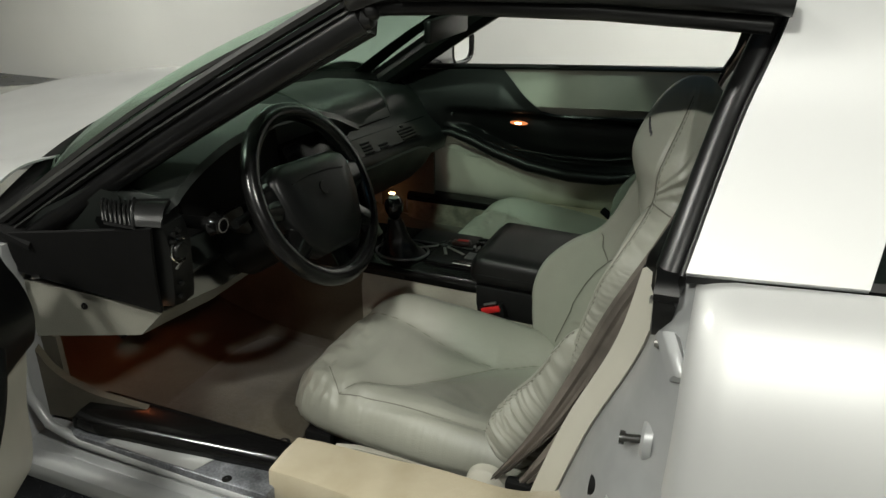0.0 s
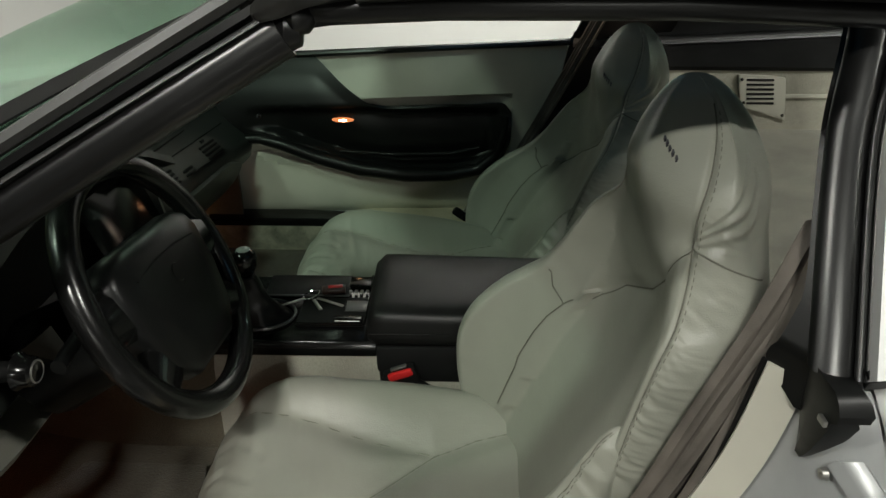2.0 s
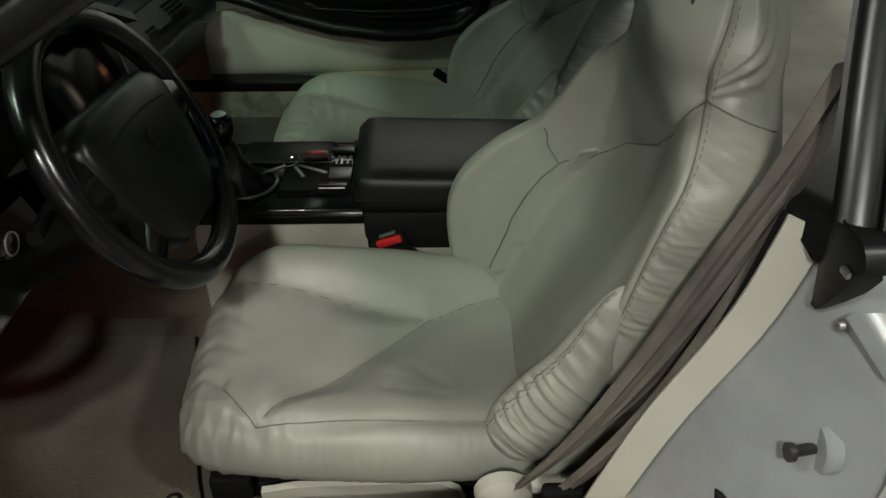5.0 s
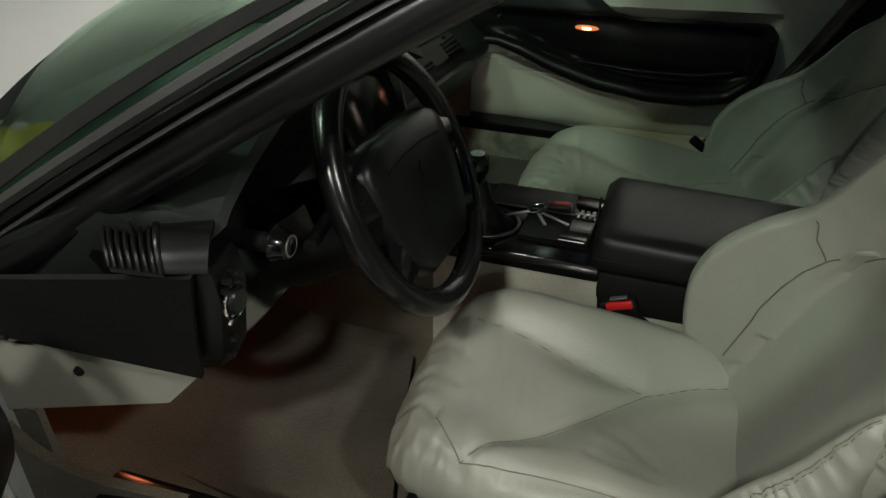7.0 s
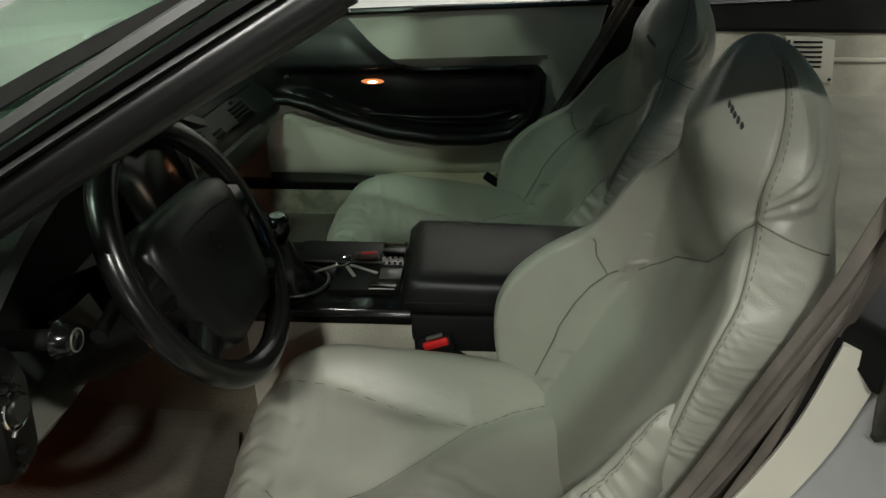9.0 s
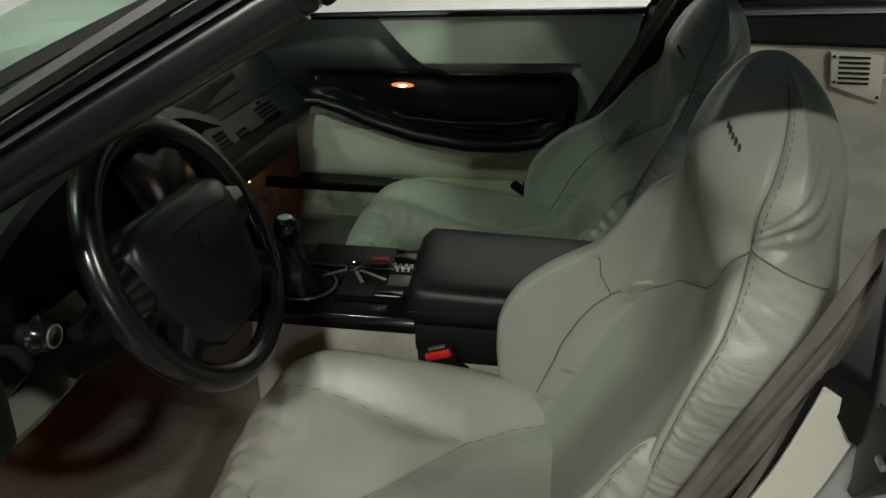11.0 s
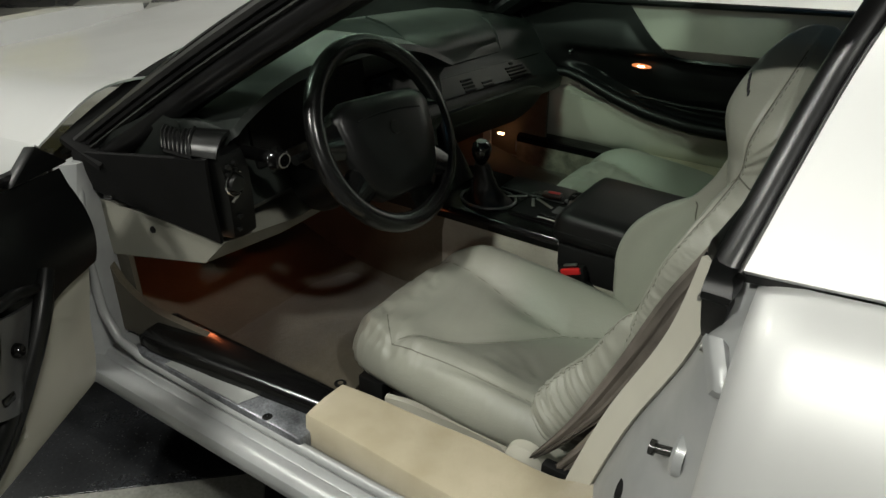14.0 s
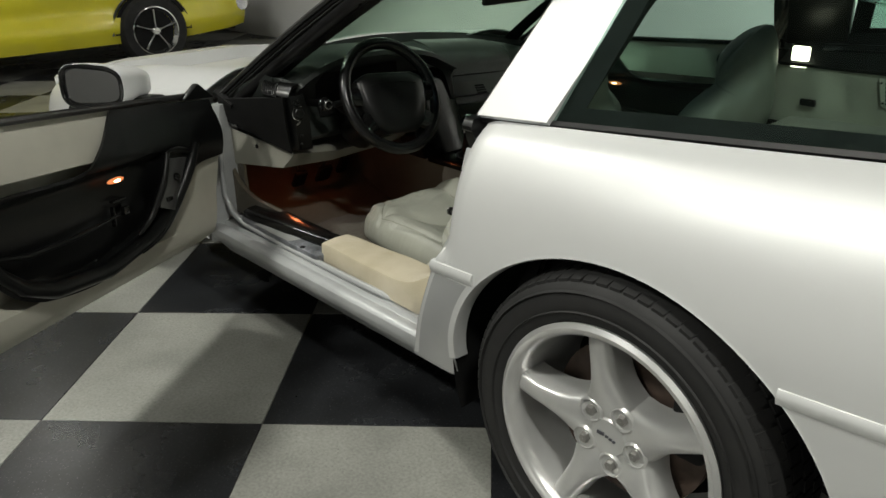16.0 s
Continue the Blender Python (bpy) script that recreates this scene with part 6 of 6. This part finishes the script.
# ---- doors, built closed on the far side ----
def build_door(side):
    o = lambda p: (p[0], p[1] * side, p[2])
    fl = (lambda g: g) if side == 1 else (lambda g: g.mirrored())
    X0, X1 = -1.585, -0.478
    outer = lambda u, v: (X0 + (X1 - X0) * u + (0.0 if v > 0.45 else -0.10 * u**6 * (0.45 - v) / 0.45), curve(v, [0, 0.35, 0.6, 0.85, 1], [0.848, 0.872, 0.872, 0.835, 0.745]), 0.275 + (0.757 + 0.058 * u - 0.275) * v)
    shell = Geo().sheet(outer, spread(0, 1, 30), spread(0, 1, 20), 0.006)
    door = part("door", fl(shell), WHITE, car, "white car door with black and pale grey inner panel")
    inner = lambda u, v: (X0 + 0.01 + (X1 - X0 - 0.02) * u - (0.10 * u**6 * (0.45 - v) / 0.45 if v < 0.45 else 0), curve(v, [0, 0.1, 0.4, 0.62, 0.8, 0.92, 1], [0.79, 0.735, 0.715, 0.698, 0.706, 0.722, 0.738]) + (0.055 * max(0, math.sin(math.pi * (u - 0.2) / 0.66)) ** 0.3 if (curve(u, [0.21, 0.26, 0.32, 0.86], [0.46, 0.42, 0.40, 0.40]) if side == 1 else 0.23) < v < 0.76 and 0.21 < u < 0.86 else 0), 0.29 + (0.750 + 0.058 * u - 0.29) * v)
    part("door_liner", fl(Geo().sheet(inner, spread(0, 1, 60), spread(0, 1, 40), 0.01, -1)), VINYL, door, "pale grey vinyl door lining")
    edges = Geo().loft([[outer(0, v), inner(0, v)] for v in spread(0, 1, 12)], False).loft([[outer(1, v), inner(1, v)] for v in spread(0, 1, 12)], False).loft([[outer(u, 0), inner(u, 0)] for u in spread(0, 1, 12)], False).loft([[outer(u, 1), inner(u, 1)] for u in spread(0, 1, 12)], False)
    part("door_edge", fl(edges), JAMB, door, "painted door edge")

    def panel_y(x, z):
        v = (z - 0.29) / 0.48
        return curve(v, [0, 0.1, 0.4, 0.62, 0.8, 0.92, 1], [0.79, 0.735, 0.715, 0.698, 0.706, 0.722, 0.738])

    # black upper field
    def field(u, v):
        x = -1.575 + 0.938 * u ** 0.9
        if side == 1:
            low = curve(x, [-1.575, -1.40, -1.27, -1.14, -1.01, -0.89, -0.76, -0.69, -0.655, -0.637], [0.565, 0.552, 0.540, 0.488, 0.452, 0.441, 0.449, 0.472, 0.505, 0.56])
        else:
            low = curve(x, [-1.575, -1.42, -1.367, -1.284, -1.20, -1.03, -0.85, -0.76, -0.70, -0.637], [0.580, 0.570, 0.512, 0.440, 0.402, 0.372, 0.392, 0.432, 0.490, 0.56])
        top = curve(x, [-1.575, -1.16, -1.145, -1.065, -0.99, -0.90, -0.77, -0.68, -0.655, -0.637], [0.742, 0.774, 0.764, 0.690, 0.644, 0.643, 0.653, 0.661, 0.657, 0.635])
        z = low + (top - low) * v
        across = max(0.0, min(1.0, (x + 1.36) / 0.12)) * max(0.0, min(1.0, (-0.648 - x) / 0.05))
        up = max(0.0, min(1.0, (z - low - 0.030) / 0.02)) * max(0.0, min(1.0, (0.652 - z) / 0.03))
        hollow = (3 * across**2 - 2 * across**3) * (3 * up**2 - 2 * up**3)
        return x, panel_y(x, z) - 0.016 - 0.010 * math.sin(math.pi * min(1, v * 1.2)) + 0.034 * hollow, z

    part("black_panel", fl(Geo().sheet(field, spread(0, 1, 100), spread(0, 1, 40), 0.008, -1)), BLACK, door, "black moulded door panel with a hollow pocket")
    # pocket recess and armrest roll
    if side == 1:
        rollp = [(-1.375, 0.556), (-1.31, 0.558), (-1.25, 0.541), (-1.16, 0.503), (-1.05, 0.470), (-0.92, 0.452), (-0.80, 0.453), (-0.72, 0.469), (-0.674, 0.514), (-0.656, 0.59), (-0.655, 0.635)]
    else:
        rollp = [(-1.405, 0.590), (-1.355, 0.535), (-1.27, 0.462), (-1.19, 0.425), (-1.03, 0.396), (-0.85, 0.414), (-0.77, 0.450), (-0.71, 0.505), (-0.668, 0.57), (-0.655, 0.635)]
    pts = []
    for i in range(len(rollp) - 1):
        for t in spread(0, 1, 5)[:-1]:
            x, z = lerp(rollp[i], rollp[i + 1], t)
            pts.append((x, panel_y(x, z) - 0.026, z + 0.004))
    rad = [0.010 + 0.011 * math.sin(math.pi * min(1, 1.15 * k / len(pts))) for k in range(len(pts))]
    part("armrest", fl(Geo().tube(pts, rad, 10)), BLACK, door, "rounded black armrest")
    if side == 1:
        lead = [(-1.500, 0.722), (-1.489, 0.705), (-1.460, 0.668), (-1.427, 0.624), (-1.395, 0.575), (-1.373, 0.546)]
        part("panel_edge", Geo().tube([(x, panel_y(x, z) - 0.022, z) for x, z in lead], 0.0045, 8), VENT_SATIN, door, "rounded front edge of the door panel")
    ledge = [(-1.10, 0.522), (-0.95, 0.512), (-0.80, 0.516), (-0.72, 0.535)]
    part("pull_ledge", fl(Geo().tube([(x, panel_y(x, z) - 0.012, z) for x, z in ledge], [0.003, 0.006, 0.007, 0.004], 10)), BLACK, door, "black pull ledge")
    if side == 1:
        part("lock_knob", fl(Geo().lathe([(0.001, -0.010), (0.006, -0.009), (0.008, 0.0)], (-1.305, 0.672, 0.628), "y", 14)), CHROME, door)
    lamp = part("courtesy_lamp", fl(Geo().loft([[(-1.085 + w * math.cos(a), 0.682 - d, 0.614 + h * math.sin(a)) for a in (2 * math.pi * k / 20 for k in range(20))] for w, h, d in ((0.030, 0.007, 0.0), (0.028, 0.006, 0.004), (0.020, 0.004, 0.006))])), LENS_GLOW, door, "courtesy lamp lens carrying the bulb's orange glow")
    part("lamp_bulb", fl(Geo().loft([[(-1.085 + w * math.cos(a), 0.677 - d, 0.614 + h * math.sin(a)) for a in (2 * math.pi * k / 14 for k in range(14))] for w, h, d in ((0.012, 0.0034, 0.0), (0.011, 0.003, 0.003), (0.006, 0.0015, 0.004))])), COURTESY, lamp, "glowing lamp bulb")
    if side == -1:
        corner = lambda u, v: lerp(lerp((-1.292, 0.482), (-1.232, 0.505), u), lerp((-1.372, 0.612), (-1.285, 0.626), u), v)
        cup = Geo().sheet(lambda u, v: (corner(u, v)[0], 0.678 - 0.006 * math.sin(math.pi * u), corner(u, v)[1]), spread(0, 1, 8), spread(0, 1, 12), 0.006)
        plate = part("switch_plate", fl(cup), PLATE, door, "grey metal switch plate")
        part("mirror_switch", fl(Geo().lathe([(0.001, -0.012), (0.007, -0.012), (0.010, -0.008), (0.011, 0.0), (0.017, 0.001)], (-1.305, 0.668, 0.573), "y", 24)), BLACK_GLOSS, plate, "round mirror control")
        part("lock_switch", fl(Geo().box((-1.268, 0.668, 0.520), (0.026, 0.008, 0.014), 0.004)), BLACK_GLOSS, plate, "small black lock switch")
        part("plate_screw", fl(Geo().lathe([(0.001, -0.003), (0.003, -0.003), (0.004, 0.001)], (-1.315, 0.671, 0.598), "y", 10)), CHROME, plate)
        for line, rad in (([(-1.418, 0.640), (-1.385, 0.600), (-1.350, 0.548), (-1.300, 0.480), (-1.240, 0.432), (-1.16, 0.404)], 0.016), ([(-1.285, 0.640), (-1.262, 0.590), (-1.232, 0.530), (-1.200, 0.482), (-1.15, 0.452)], 0.010), ([(-1.385, 0.626), (-1.335, 0.640), (-1.288, 0.640)], 0.009)):
            ts = spread(0, 1, len(line))
            path = [(curve(t, ts, [p[0] for p in line]), curve(t, ts, [p[1] for p in line])) for t in spread(0, 1, 22)]
            part("armrest_ridge", fl(Geo().tube([(x, panel_y(x, z) - 0.030, z) for x, z in path], [rad * (0.35 + 0.65 * math.sin(math.pi * min(1.0, 0.12 + 0.88 * k / 21)) ** 0.5) for k in range(22)], 12)), BLACK, door, "rounded black armrest ridge")
        for hx, hz, w, h in ((-1.10, 0.560, 0.050, 0.006), (-1.085, 0.520, 0.006, 0.05), (-1.13, 0.525, 0.02, 0.02)):
            part("pull_handle", fl(Geo().box((hx, panel_y(hx, hz) - 0.006, hz), (w, 0.012, h), 0.002)), BLACK_GLOSS, door)
    part("belt_seal", fl(Geo().tube([(-1.58, 0.724, 0.757), (-1.2, 0.724, 0.777), (-0.8, 0.724, 0.797), (-0.49, 0.724, 0.812)], 0.009, 8)), RUBBER, door, "black window seal")
    def oval(k, n=28):
        a = 2 * math.pi * k / n
        c, d = math.cos(a), math.sin(a)
        return (abs(c) ** 0.55 * (1 if c > 0 else -1), abs(d) ** 0.6 * (1 if d > 0 else -1))

    mir = Geo()
    rings = []
    for t in spread(0, 1, 14):
        s = math.sqrt(max(0, 1 - (1 - t) ** 2.2)) * 0.62 + 0.38
        x = -1.53 + 0.148 * t
        rings.append([(x, 0.955 - 0.03 * (1 - t) + 0.106 * s * oval(k)[0], 0.794 + 0.060 * s * oval(k)[1] * (1 + 0.10 * oval(k)[0])) for k in range(28)])
    rings.append([(-1.380, 0.955 + 0.098 * oval(k)[0], 0.794 + 0.053 * oval(k)[1] * (1 + 0.10 * oval(k)[0])) for k in range(28)])
    rings.append([(-1.392, 0.955 + 0.096 * oval(k)[0], 0.794 + 0.052 * oval(k)[1] * (1 + 0.10 * oval(k)[0])) for k in range(28)])
    mir.loft(rings)
    m = part("door_mirror", fl(mir), WHITE, door, "white door mirror", 50)
    pane = Geo().loft([[(x, 0.955 + 0.094 * oval(k)[0], 0.794 + 0.050 * oval(k)[1] * (1 + 0.10 * oval(k)[0])) for k in range(28)] for x in (-1.391, -1.387)])
    part("mirror_pane", fl(pane), MIRROR, door, "mirror glass")
    part("mirror_rim", fl(Geo().tube([(-1.384, 0.955 + 0.098 * oval(k)[0], 0.794 + 0.0535 * oval(k)[1] * (1 + 0.10 * oval(k)[0])) for k in range(29)], 0.0075, 8)), BLACK_GLOSS, door, "black mirror rim")
    part("mirror_foot", fl(Geo().box((-1.46, 0.85, 0.745), (0.08, 0.12, 0.04), 0.015)), BLACK, door)
    part("sail_panel", fl(Geo().prism([(-1.60, 0.745), (-1.44, 0.755), (-1.52, 0.795)], "y", 0.705, 0.725, 0.004)), BLACK, door, "black triangular mirror base panel")
    return door


far_door = build_door(1)
near_door = build_door(-1)
HINGE = Vector((-1.657, -0.895, 0.5))
near_door.matrix_world = Matrix.Translation(HINGE) @ Matrix.Rotation(radians(-58), 4, "Z") @ Matrix.Rotation(radians(-4.5), 4, "Y") @ Matrix.Translation(-HINGE)

# pedals and courtesy lamps
for px, py, w in ((-1.66, -0.45, 0.05), (-1.65, -0.35, 0.06), (-1.68, -0.24, 0.04)):
    part("pedal", Geo().box((px, py, 0.36), (0.02, w, 0.07), 0.006, turn=Euler((0, radians(35), 0)).to_matrix().to_4x4()).tube([(px, py, 0.38), (px - 0.05, py, 0.55)], 0.008, 8), BLACK_MATT, car, "black rubber-faced pedal")
for s in (-1, 1):
    part("sill_lamp", Geo().box((-1.507 - 0.014 * (s + 1), s * (0.657 + 0.005 * s), 0.3145 + 0.0095 * s), (0.022, 0.010, 0.007), 0.003), COURTESY, car, "lit orange sill lamp")
    fl = bpy.data.lights.new("footwell_light", "POINT")
    fl.energy, fl.color, fl.shadow_soft_size = (0.24 if s < 0 else 0.10), (1.0, 0.25, 0.09), 0.02
    fo = new("footwell_light", fl)
    fo.location = (-1.60, s * 0.50, 0.50)
inner_mirror = part("rear_view_mirror", Geo().box((-1.05, 0.0, 0.998), (0.02, 0.22, 0.05), 0.01), BLACK, car, "black interior mirror")
part("mirror_stem", Geo().tube([(-1.055, 0, 1.02), (-1.10, 0, 1.11)], 0.008, 8), BLACK_MATT, car)

# ---- key ring on the console ----
ring = Geo()
rr = []
for k in range(25):
    a = 2 * math.pi * k / 24
    rr.append((-1.055 + 0.016 * math.cos(a), -0.045 + 0.016 * math.sin(a), 0.474 + 0.006 * math.cos(a)))
keys = part("key_ring", ring.tube([(x - 0.008, y + 0.050, z) for x, y, z in rr], 0.0013, 6), CHROME)
tagged(keys, "steel key ring with keys and a fob on the console", "keys")
for ang, ln in ((215, 0.055), (-62, 0.042), (-28, 0.062)):
    a = radians(ang)
    part("key", Geo().box((-1.063 + math.cos(a) * (0.014 + ln / 2), 0.005 + math.sin(a) * (0.014 + ln / 2), 0.4705), (ln, 0.007, 0.002), 0.0008, turn=Matrix.Rotation(a, 4, "Z")), STEEL, keys)
part("fob", Geo().box((-1.022, 0.022, 0.476), (0.046, 0.022, 0.011), 0.004, turn=Matrix.Rotation(0.15, 4, "Z")), FOB, keys, "dark red fob")
part("fob_button", Geo().box((-1.018, 0.024, 0.4822), (0.028, 0.010, 0.002), 0.001, turn=Matrix.Rotation(0.15, 4, "Z")), RED, keys, "red fob face")


# ---- the yellow car behind ----
def yellow_car():
    yc = tagged(new("yellow_car"), "bright yellow classic coupe with chrome five-spoked wheels", "car")
    cx, y0, y1 = -6.75, -2.4, 2.25

    def side(u, v):
        y = y0 + (y1 - y0) * u
        z = 0.24 + 0.68 * v
        x = curve(v, [0, 0.2, 0.45, 0.7, 1.0], [-0.03, 0.03, 0.0, 0.025, -0.05]) - 0.12 * max(0, (abs(u - 0.5) - 0.42) / 0.08) ** 2
        return (cx + x, y, z + (0.05 * max(0, (u - 0.86) / 0.14) if v < 0.5 else 0))

    body = part("body", Geo().sheet(side, spread(0, 1, 60), spread(0, 1, 24), 0.02), YELLOW, yc, "glossy yellow body side")
    part("bonnet", Geo().box((cx - 0.85, 0, 0.90), (1.65, 4.4, 0.08), 0.03), YELLOW, yc)
    part("cabin", Geo().prism([(-1.6, 0.92), (0.6, 0.92), (0.1, 1.32), (-1.0, 1.34)], "x", cx - 1.55, cx - 0.1, 0.03), YELLOW, yc)
    part("far_side", Geo().box((cx - 1.68, 0, 0.56), (0.03, 4.5, 0.66), 0.01), YELLOW, yc)
    part("underside", Geo().box((cx - 0.85, 0, 0.30), (1.5, 4.3, 0.12), 0.02), BLACK_MATT, yc)
    part("bumper", Geo().tube([(cx + 0.02, 2.18, 0.50), (cx - 0.1, 2.30, 0.50), (cx - 0.9, 2.34, 0.50), (cx - 1.6, 2.28, 0.50)], 0.06, 10, 1.2), CHROME, yc, "chrome bumper")
    part("body_crease", Geo().tube([(cx + 0.028, y, 0.70) for y in spread(y0 + 0.2, y1 - 0.2, 8)], 0.006, 6), YELLOW, yc)
    for wy in (1.2, -1.55):
        arch = Geo().loft([[(cx + d, wy + 0.37 * r * math.cos(a), 0.31 + 0.37 * r * math.sin(a)) for r, d in ((1, 0.03), (1.04, 0.045), (1.08, 0.03))] for a in spread(0, math.pi, 30)], False)
        part("arch_trim", arch, CHROME, yc, "chrome wheel arch trim")
        dark = Geo().loft([[(cx + 0.036, wy + 0.37 * r * math.cos(a), 0.31 + 0.37 * r * math.sin(a)) for r in (0.02, 1.0)] for a in spread(0, math.pi, 30)], False)
        part("wheel_opening", dark, BLACK_MATT, yc)
        t = part("wheel", Geo().lathe([(0.2, 0.04), (0.23, 0.075), (0.30, 0.075), (0.325, 0.04), (0.325, -0.14), (0.2, -0.14)], (cx + 0.02, wy, 0.325), "x", 48), TYRE, yc, "tyre on a chrome wheel")
        part("rim", Geo().lathe([(0.225, 0.082), (0.215, 0.085), (0.20, 0.06), (0.19, 0.045)], (cx + 0.02, wy, 0.325), "x", 48), CHROME, t)
        part("brake", Geo().lathe([(0.001, 0.042), (0.19, 0.042)], (cx + 0.02, wy, 0.325), "x", 32), BLACK_MATT, t)
        for k in range(5):
            a = 2 * math.pi * k / 5 + 0.3
            part("spoke", Geo().tube([(cx + 0.085, wy + r * math.cos(a), 0.325 + r * math.sin(a)) for r in (0.02, 0.1, 0.2)], [0.03, 0.024, 0.03], 8, 0.5), CHROME, t)
        part("cap", Geo().lathe([(0.001, 0.10), (0.03, 0.098), (0.045, 0.08), (0.05, 0.05)], (cx + 0.02, wy, 0.325), "x", 24), CHROME, t)


yellow_car()

# ---- floor tiles ----
def tile_mesh(mat):
    me = bpy.data.meshes.new("tile")
    a, b = 0.0012, 0.004
    lo, hi = a, TILE - a
    pts = [AX * x + BX * y + Vector((0, 0, z)) for z, i in ((-0.01, 0), (-0.0008, 0), (0, 0.0012)) for x, y in ((lo + i, lo + i), (hi - i, lo + i), (hi - i, hi - i), (lo + i, hi - i))]
    faces = [(8, 9, 10, 11)] + [(r + k, r + (k + 1) % 4, r + 4 + (k + 1) % 4, r + 4 + k) for r in (0, 4) for k in range(4)]
    me.from_pydata(pts, [], faces)
    bm = bmesh.new()
    bm.from_mesh(me)
    bmesh.ops.recalc_face_normals(bm, faces=bm.faces[:])
    bm.to_mesh(me)
    bm.free()
    me.materials.append(mat)
    return me


tile_light, tile_dark = tile_mesh(TILE_LIGHT), tile_mesh(TILE_DARK)
rest = {0: Geo(), 1: Geo()}
spots = []
for i in range(-26, 27):
    for j in range(-26, 27):
        p = ORIGIN + AX * (TILE * i) + BX * (TILE * j)
        c = p + (AX + BX) * TILE / 2
        if -9.0 < c.x < 7.0 and -12.4 < c.y < 2.75:
            spots.append(((c - Vector((-1.6, -1.4, 0))).length, i, j, p))
spots.sort(key=lambda s: s[0])
for n, (_, i, j, p) in enumerate(spots):
    light = (i + j) % 2 == 0
    if n < 290:
        t = new("tile", tile_light if light else tile_dark)
        t.location, t.parent = p, floor
    else:
        me = tile_light if light else tile_dark
        g = rest[0 if light else 1]
        base = len(g.v)
        g.v.extend(tuple(v.co + p) for v in me.vertices)
        g.f.extend(tuple(base + k for k in f.vertices) for f in me.polygons)
for key, mat in ((0, TILE_LIGHT), (1, TILE_DARK)):
    ob = part("far_tiles", rest[key], mat, floor, smooth=0)
    ob["kind"] = "stuff"
